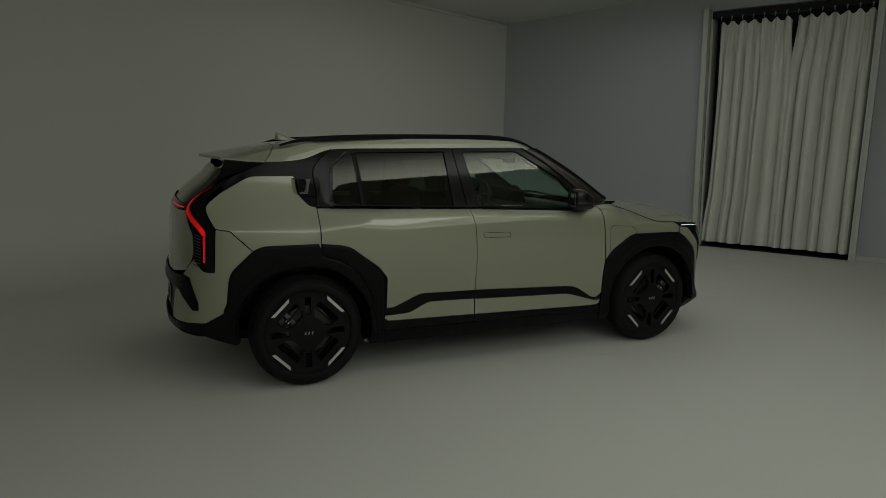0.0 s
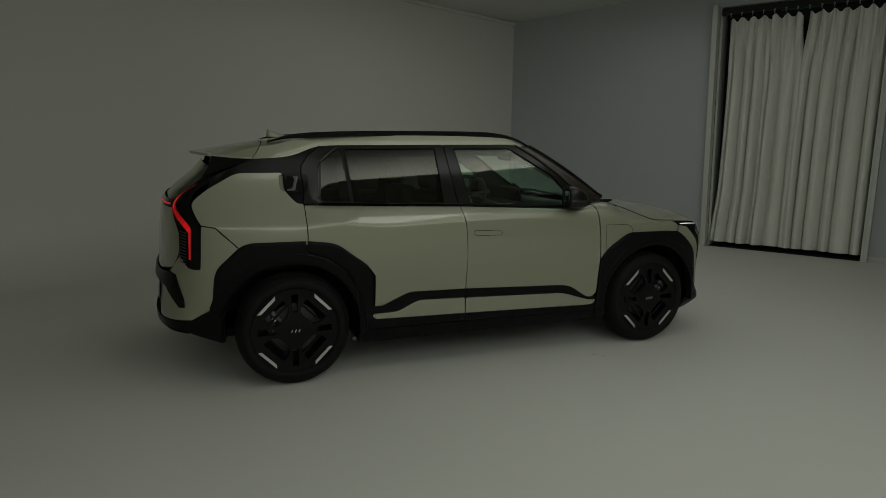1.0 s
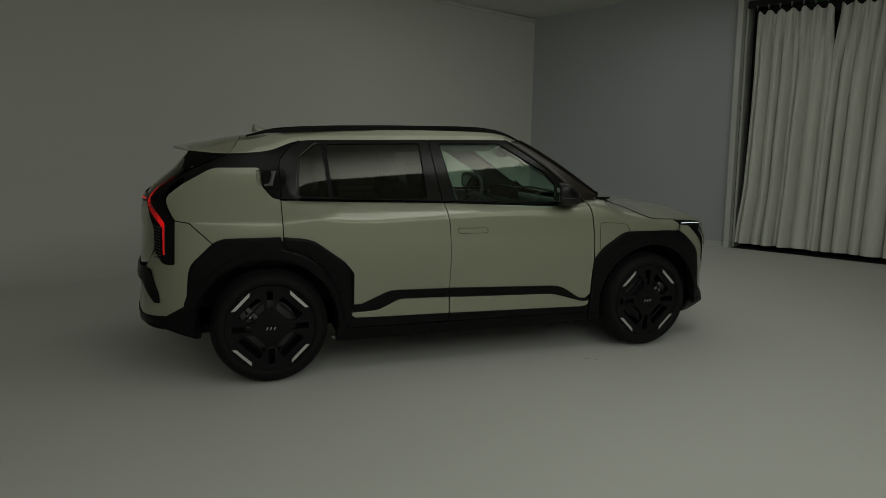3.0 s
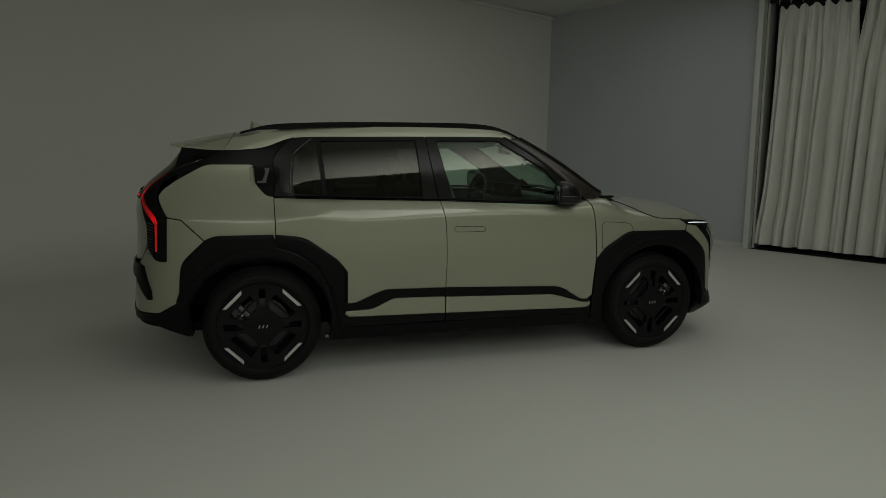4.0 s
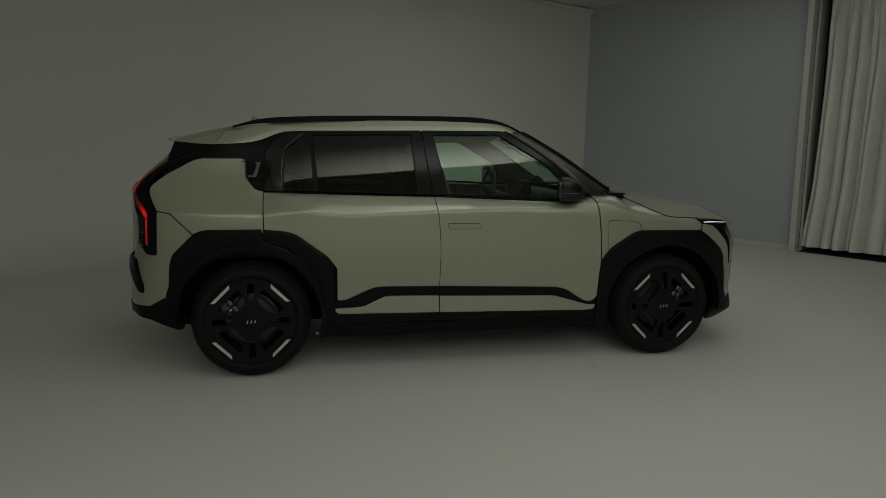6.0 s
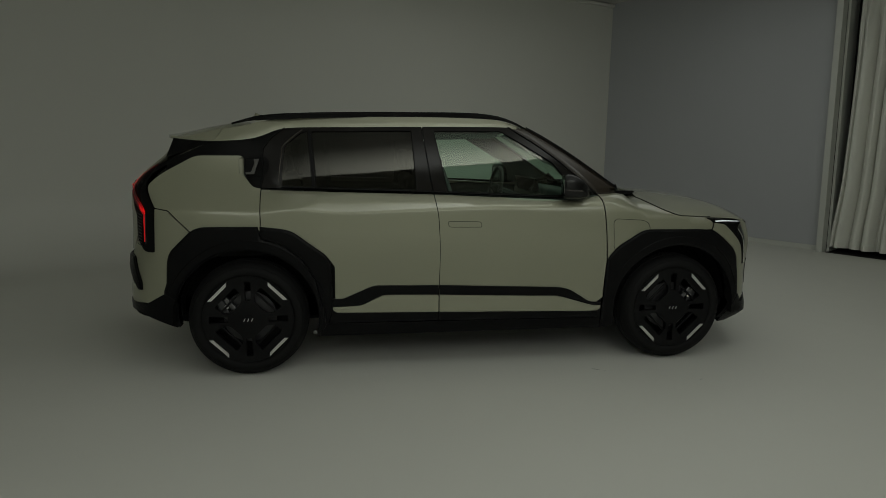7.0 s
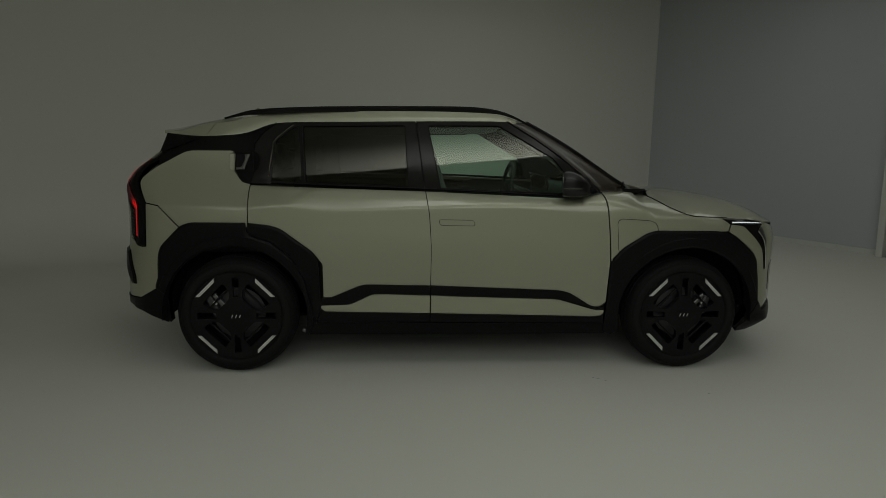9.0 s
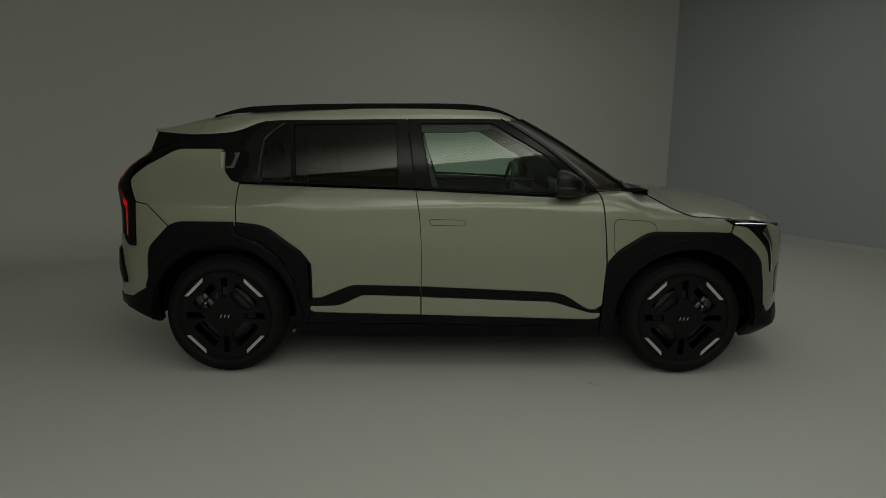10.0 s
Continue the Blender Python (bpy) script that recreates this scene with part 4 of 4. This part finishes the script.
rows = []
for i in range(45):
    u = -1.748 + (.312 + 1.748) * i / 44
    a = edge_point(u)
    lead = smooth(.1, .374, u)
    xc = a.x + 0.17 * lead + 0.065 * smooth(-1.3, -1.7, u)
    rows.append(arch_row(a, curve(ROOF_Z, xc), xc, 20, 8.0, 1.0 - .45 * smooth(-1.35, -1.72, u), 2 + 16 * smooth(-1.3, -1.6, u)))
roof = loft("roof", rows, PAINT, car, "olive-beige roof", 0.012)
rows = []
for i in range(17):
    t = i / 16
    x = -1.540 - .25 * t
    e = Vector((x, -(.616 - .040 * t), 1.392 + .020 * t * t))
    xc = x + 0.065 - 0.17 * t
    rows.append(arch_row(e, curve(ROOF_Z, xc) - 0.004 * t, xc, 20, 5.6 * (1 - t) ** 2 + 2.4, .55 * (1 - t) + .001, 18 - 16 * min(1.0, t * 3)))
spoiler = loft("spoiler", rows, PAINT, car, "olive-beige roof spoiler", 0.016)


def fin_plate():
    bm = bmesh.new()
    shape = [(-1.772, 1.398, .585), (-1.815, 1.278, .615), (-1.75, 1.305, .632), (-1.62, 1.352, .632), (-1.53, 1.382, .626), (-1.64, 1.386, .607)]
    a = [bm.verts.new((x, -y, z)) for x, z, y in shape]
    b = [bm.verts.new((x, -y + .035, z)) for x, z, y in shape]
    bm.faces.new(a), bm.faces.new(b[::-1])
    for i in range(len(a)):
        bm.faces.new((a[i], a[(i + 1) % len(a)], b[(i + 1) % len(a)], b[i]))
    return bm


both("spoiler_fin", fin_plate, GLOSS, car, "gloss black spoiler side fin", False)
part("spoiler_underside", block((.24, 1.10, .016), pose(-1.63, 0, 1.386, 0, -4, 0), 0.006), GLOSS, car)


# windscreen, its edge given by height along the pillar
SIDE_EDGE = [(0.0, 1.05, 1.087), (.13, .95, 1.136), (.36, .80, 1.235), (.62, .63, 1.347), (.84, .48, 1.436), (1.0, .374, 1.492)]


def screen_edge(s, out=0.0):
    return skin(curve([(k, u) for k, u, z in SIDE_EDGE], s), curve([(k, z) for k, u, z in SIDE_EDGE], s), out)


def screen(s, q):
    a = screen_edge(s)
    c = Vector((1.20 - .76 * s, 0, 1.065 + .44 * s))
    k = 1 - (1 - abs(q)) ** 2.2
    return Vector((a.x + (c.x - a.x) * k, a.y * (1 - abs(q)), a.z + (c.z - a.z) * k)) if q <= 0 else None


rows = []
for i in range(11):
    right = [screen(i / 10, -j / 12) for j in range(13)]
    rows.append([p + Vector((0, 0, .001)) for p in right] + [Vector((p.x, -p.y, p.z + .001)) for p in reversed(right[:-1])])
loft("windscreen", rows, CLEAR, car, "raked green-tinted windscreen")
both("pillar_edge", lambda: tube([screen_edge(s, -0.004) for s in [.05 + .95 * i / 16 for i in range(17)]], 0.008, 8), PLASTIC, car)
# cowl
rows = []
for i in range(5):
    x = .95 + .04 * i
    row = []
    for j in range(-10, 11):
        q = j / 10
        row.append(Vector((x + .05 + .16 * (1 - q * q), q * (.635 - .014 * i), 1.096 - .003 * i - .030 * (1 - q * q))))
    rows.append(row)
loft("cowl", rows, PLASTIC, car, "black cowl at the foot of the windscreen", 0.006)


def cowl_corner():
    bm = bmesh.new()
    top = [(.97, -.690, 1.096), (1.03, -.655, 1.096), (1.10, -.62, 1.094), (1.158, -.588, 1.089)]
    low = [(.97, -.695, 1.070), (1.03, -.662, 1.070), (1.10, -.625, 1.072), (1.158, -.59, 1.080)]
    inn = [(x - .02, y + .09, z - .01) for x, y, z in top]
    rows = [[bm.verts.new(p) for p in r] for r in (low, top, inn)]
    for a, b in zip(rows, rows[1:]):
        for i in range(3):
            bm.faces.new((a[i], a[i + 1], b[i + 1], b[i]))
    return bm


both("cowl_corner", cowl_corner, SHADOW, car)

# bonnet: from the seam over the middle
BONNET = [(1.20, 1.056), (1.226, 1.034), (1.26, 1.003), (1.32, .973), (1.38, .952), (1.46, .945), (1.59, .938), (1.74, .929), (1.83, .923), (2.03, .905), (2.2, .885), (2.4, .875)]
MID_Z = [(1.25, 1.072), (1.4, 1.064), (1.55, 1.052), (1.72, 1.031), (1.9, .994), (2.03, .938), (2.10, .875)]
rows = []
for i in range(31):
    u = 1.215 + (2.25 - 1.215) * i / 30
    a = skin(u, curve(BONNET, u), 0.001)
    xc = 1.27 + (2.10 - 1.27) * i / 30
    rows.append(arch_row(a, curve(MID_Z, xc), xc, p=2.3))
bonnet = loft("bonnet", rows, PAINT, car, "olive-beige bonnet", 0.012)
both("bonnet_seam", lambda: tube(on_skin([(1.215 + .42 * i / 24, curve(BONNET, 1.215 + .42 * i / 24) + .001) for i in range(25)], 0.001), 0.0032, 6), SHADOW, bonnet)


# roof rails
RAIL_Z = [(-1.44, 1.495), (-1.28, 1.539), (-1.0, 1.561), (-.67, 1.572), (-.37, 1.577), (.03, 1.579), (.2, 1.562), (.3, 1.530), (.38, 1.489)]


def roof_rail():
    bm, prev = bmesh.new(), None
    for i in range(41):
        t = i / 40
        x = -1.44 + 1.82 * t
        wd = 1 - .6 * smooth(.86, 1.0, t)
        y = -.585 - .045 * smooth(.78, 1.0, t) + .035 * smooth(-1.1, -1.44, x)
        lift = .024 - .021 * smooth(.80, 1.0, t) - .021 * smooth(.14, 0, t)
        base = curve(RAIL_Z, x) - lift - .004 * smooth(.80, 1.0, t)
        sink = .010
        ring = [(y - .016 * wd, base - sink), (y - .019 * wd, base + lift * .65), (y - .012 * wd, base + lift), (y + .012 * wd, base + lift), (y + .019 * wd, base + lift * .65), (y + .016 * wd, base - sink)]
        ring = [bm.verts.new((x, a, b)) for a, b in ring]
        if prev:
            for k in range(6):
                bm.faces.new((prev[k], prev[(k + 1) % 6], ring[(k + 1) % 6], ring[k]))
        else:
            bm.faces.new(ring)
        prev = ring
    bm.faces.new(prev[::-1])
    return bm


both("roof_rail", roof_rail, GLOSS, car, "gloss black roof rail")


# shark-fin aerial
def aerial():
    bm = bmesh.new()
    rows = []
    for i in range(9):
        t = i / 8
        z = 1.525 + .052 * t
        x0, x1 = -1.385 + .010 * t, -1.20 - .165 * t ** .7
        w = .022 * (1 - t) ** .6 + .004
        rows.append([bm.verts.new(((x0 + x1) / 2 + (x1 - x0) / 2 * math.cos(a), w * math.sin(a), z)) for a in [2 * math.pi * k / 16 for k in range(16)]])
    for a, b in zip(rows, rows[1:]):
        for k in range(16):
            bm.faces.new((a[k], a[(k + 1) % 16], b[(k + 1) % 16], b[k]))
    bm.faces.new(rows[-1])
    return bm


part("aerial", aerial(), PAINT, car, "olive-beige shark-fin aerial", True)


# door mirrors
def mirror_shell():
    """Wedge-shaped housing: tall at the glass, falling away forwards."""
    bm, prev, n = bmesh.new(), None, 28
    for x, hy, lo, hi in ((-.066, .080, -.060, .060), (-.066, .088, -.068, .068), (-.058, .093, -.073, .074), (-.035, .094, -.075, .076), (-.005, .090, -.075, .070), (.036, .082, -.073, .052), (.070, .066, -.068, .026), (.092, .044, -.058, -.002), (.100, .014, -.046, -.022)):
        ring = []
        for k in range(n):
            a = 2 * math.pi * k / n
            c, d = math.cos(a), math.sin(a)
            ring.append(bm.verts.new((x + .10 * abs(c) * (x > 0) * -.12, hy * abs(c) ** .5 * (1 if c > 0 else -1), (lo + hi) / 2 + (hi - lo) / 2 * abs(d) ** .55 * (1 if d > 0 else -1))))
        if prev:
            for k in range(n):
                bm.faces.new((prev[k], prev[(k + 1) % n], ring[(k + 1) % n], ring[k]))
        else:
            bm.faces.new(ring)
        prev = ring
    bm.faces.new(prev[::-1])
    bmesh.ops.transform(bm, matrix=pose(.622, -.885, 1.138, 0, 0, -12), verts=bm.verts)
    return bm


mirrors = both("door_mirror", mirror_shell, CAP, front_doors, "gloss black door mirror")
both("mirror_stalk", lambda: tube([(.66, -.86, 1.085), (.72, -.82, 1.085), (.77, -.775, 1.095)], .022, 8, flat=.7), PLASTIC, mirrors)
both("mirror_band", lambda: block((.100, .186, .007), pose(.611, -.885, 1.117, 0, 0, -12), .003), PIANO, mirrors, "gloss black band along the housing")
both("mirror_pane", lambda: block((.004, .115, .085), pose(.5570, -.873, 1.138, 0, 0, -12), .001), MIRROR, mirrors)
panel("sail", [(.665, 1.17), (.735, 1.175), (.80, 1.092), (.683, 1.068), (.66, 1.085)], PLASTIC, front_doors, out=0.004, thick=.02, step=.04)


# ---- wheels ----
def wheel_face():
    """Disc with four pockets on the diagonals and four radial slots; y is out of the car at -y."""
    n = 72
    rim = [Vector((.262 * math.cos(2 * math.pi * i / n), .262 * math.sin(2 * math.pi * i / n))) for i in range(n)]
    holes = []
    for k in range(4):
        a = radians(45 + 90 * k)
        d, e = Vector((math.cos(a), math.sin(a))), Vector((-math.sin(a), math.cos(a)))
        holes.append(rounded([tuple(d * p + e * q) for p, q in ((.098, -.045), (.125, -.075), (.188, -.085), (.188, .085), (.125, .075), (.098, .045))], .012, .02))
        a = radians(90 * k)
        d, e = Vector((math.cos(a), math.sin(a))), Vector((-math.sin(a), math.cos(a)))
        holes.append(rounded([tuple(d * p + e * q) for p, q in ((.115, -.016), (.225, -.020), (.225, .020), (.115, .016))], .003, .03))
    pts, tris, loops = sheet(rim, holes, .03)

    def dish(p):
        r = p.length
        return -.005 + .012 * smooth(.05, .20, r) - .004 * smooth(.22, .262, r)
    verts = [(p.x, dish(p), p.y) for p in pts]
    faces = list(tris)
    for l in loops:
        s = len(verts)
        for i in l:
            verts += [verts[i], (pts[i].x, verts[i][1] + .03, pts[i].y)]
        for j in range(len(l)):
            a, b = s + 2 * j, s + 2 * ((j + 1) % len(l))
            faces.append((a, a + 1, b + 1, b))
    return verts, faces


def make_wheel(parent, m, lead=-1):
    """lead: the side of the hub on which the brake caliper sits."""
    v, f = wheel_face()
    wheel = link("wheel", v, f, WHEEL, parent, "black alloy wheel with bright machined slashes")
    wheel.matrix_basis = m
    part("tyre", lathe([(.245, .17), (.262, .185), (.30, .197), (.328, .19), (.341, .165), (.347, .135), (.342, .133), (.342, .125), (.348, .123), (.3485, .095), (.343, .093), (.343, .085), (.3485, .083), (.347, .055), (.342, .053), (.342, .047), (.345, .045), (.340, .025), (.328, .006), (.318, -.003), (.316, -.001), (.313, -.004), (.306, -.009), (.290, -.012), (.278, -.011), (.268, -.006), (.262, .004), (.250, .02), (.245, .17)], 96), RUBBER, wheel, "black low-profile tyre", True)
    part("rim_barrel", lathe([(.262, .0), (.258, .012), (.235, .03), (.225, .10), (.235, .17), (.05, .19)], 64), WHEEL, wheel, "", True)
    part("brake_disc", lathe([(.155, .075), (.155, .095), (.05, .095), (.05, .065), (.155, .075)], 48), DISC, wheel, "dark iron brake disc", True)
    part("caliper", block((.05, .06, .15), pose(lead * .145, .07, .05, 0, lead * 25, 0), .012), DISC, wheel)
    part("caliper_bridge", block((.03, .03, .10), pose(lead * .105, .045, .085, 0, lead * 40, 0), .008), STEEL, wheel)
    for bx, bz, l in ((.124, .072, .026), (.104, .098, .020), (.132, .012, .024), (.118, .085, .012)):
        part("bolt", block((l, .014, .015), pose(lead * bx, .028, bz, 0, lead * -38, 0), .004), SILVER if l > .025 else STEEL, wheel)
    part("hub", lathe([(.001, -.006), (.030, -.006), (.033, .0), (.033, .06)], 32), WHEEL, wheel, "", True)
    for k in range(4):
        a = radians(45 + 90 * k)
        bm = bmesh.new()
        d, e = Vector((math.cos(a), 0, math.sin(a))), Vector((-math.sin(a), 0, math.cos(a)))
        quad = [(.2266, -.0615), (.2435, -.0775), (.2435, .0775), (.2266, .0615)]
        lo = [bm.verts.new(d * p + e * q + Vector((0, -.002, 0))) for p, q in quad]
        hi = [bm.verts.new(d * (p * .998) + e * (q * .985) + Vector((0, -.008, 0))) for p, q in quad]
        bm.faces.new(hi)
        for i in range(4):
            bm.faces.new((lo[i], lo[(i + 1) % 4], hi[(i + 1) % 4], hi[i]))
        part("inlay", bm, SILVER, wheel, "bright machined slash")
    for k in range(4):
        a = radians(45 + 90 * k)
        bm = block((.012, .016, .16), pose(.142 * math.cos(a), .022, .142 * math.sin(a), 0, 90 - (45 + 90 * k) - 90, 0), .003)
        part("spoke_rib", bm, WHEEL, wheel)
    # plain emblem of slanted strokes
    bm = bmesh.new()
    for x, tilt, l in ((-.022, 25, .020), (0.0, 25, .020), (.022, 25, .020)):
        block((.0048, .002, l), pose(x, -.0075, 0, 0, tilt, 0), into=bm)
    part("emblem", bm, SILVER, wheel, "small pale emblem")
    return wheel


HUBY = -.872
first = make_wheel(car, pose(-1.34, HUBY, .349))
ahead = make_wheel(car, pose(1.34, HUBY, .349), 1)
copy_thing(first, pose(-1.34, -HUBY, .349, 0, 0, 180))
copy_thing(ahead, pose(1.34, -HUBY, .349, 0, 0, 180))

# ---- cabin ----


def seat(x, y, width):
    base = part("seat", block((.52, width, .16), pose(x, y, .55, 0, -6, 0), .05, 3), LEATHER, car, "dark leather seat", True)
    part("backrest", block((.14, width, .62), pose(x - .30, y, .86, 0, -16, 0), .05, 3), FABRIC, base, "", True)
    part("headrest", block((.09, .26, .17), pose(x - .405, y, 1.255, 0, -12, 0), .04, 3), FABRIC, base, "", True)
    part("headrest_post", tube([(x - .37, y - .06, 1.12), (x - .39, y - .06, 1.2)], .006), STEEL, base)
    part("headrest_post", tube([(x - .37, y + .06, 1.12), (x - .39, y + .06, 1.2)], .006), STEEL, base)


seat(.10, -.37, .50)
seat(.10, .37, .50)
seat(-.82, 0, 1.06)
for y in (-.37, .37):
    part("headrest", block((.08, .25, .15), pose(-1.20, y, 1.22, 0, -12, 0), .035, 3), LEATHER, car, "", True)
part("dashboard", block((.42, 1.36, .26), pose(.86, 0, .93, 0, 8, 0), .06, 3), CABINTRIM, car, "dark dashboard", True)
part("screen", block((.02, .55, .13), pose(.66, .25, 1.075, 0, -15, 0), .006), GLOSS, car)
part("centre_console", block((.8, .24, .25), pose(.25, 0, .58), .04, 3), CABINTRIM, car, "", True)
bm = tube([Vector((.43 + .07 * math.sin(a) * .45, .37 + .178 * math.cos(a), 1.035 + .165 * math.sin(a))) for a in [2 * math.pi * i / 32 for i in range(32)]], .015, 8, closed=True)
wheel_rim = part("steering_wheel", bm, LEATHER, car, "dark steering wheel", True)
part("steering_boss", block((.05, .17, .09), pose(.45, .37, 1.025, 0, -20, 0), .02, 3), CABINTRIM, wheel_rim, "", True)
part("steering_column", tube([(.46, .37, 1.02), (.74, .37, .92)], .035), CABINTRIM, wheel_rim)
for y in (-.12, .12):
    part("steering_spoke", block((.02, .13, .03), pose(.44, .37 + y * .8, 1.028, 0, -20, 0), .006), CABINTRIM, wheel_rim)
part("inner_mirror", block((.03, .22, .06), pose(.52, 0, 1.40, 0, 10, 0), .015, 3), CABINTRIM, car, "", True)
rows = []
for i in range(19):
    u = -1.62 + (.30 + 1.62) * i / 18
    a = edge_point(u) + Vector((0, .03, -.01))
    rows.append(arch_row(a, curve(ROOF_Z, a.x) - .05, a.x, 6))
loft("headliner", rows, LINER, car, "pale grey headliner")
part("load_floor", block((.80, 1.15, .05), pose(-1.55, 0, .70), .01), CABINTRIM, car)
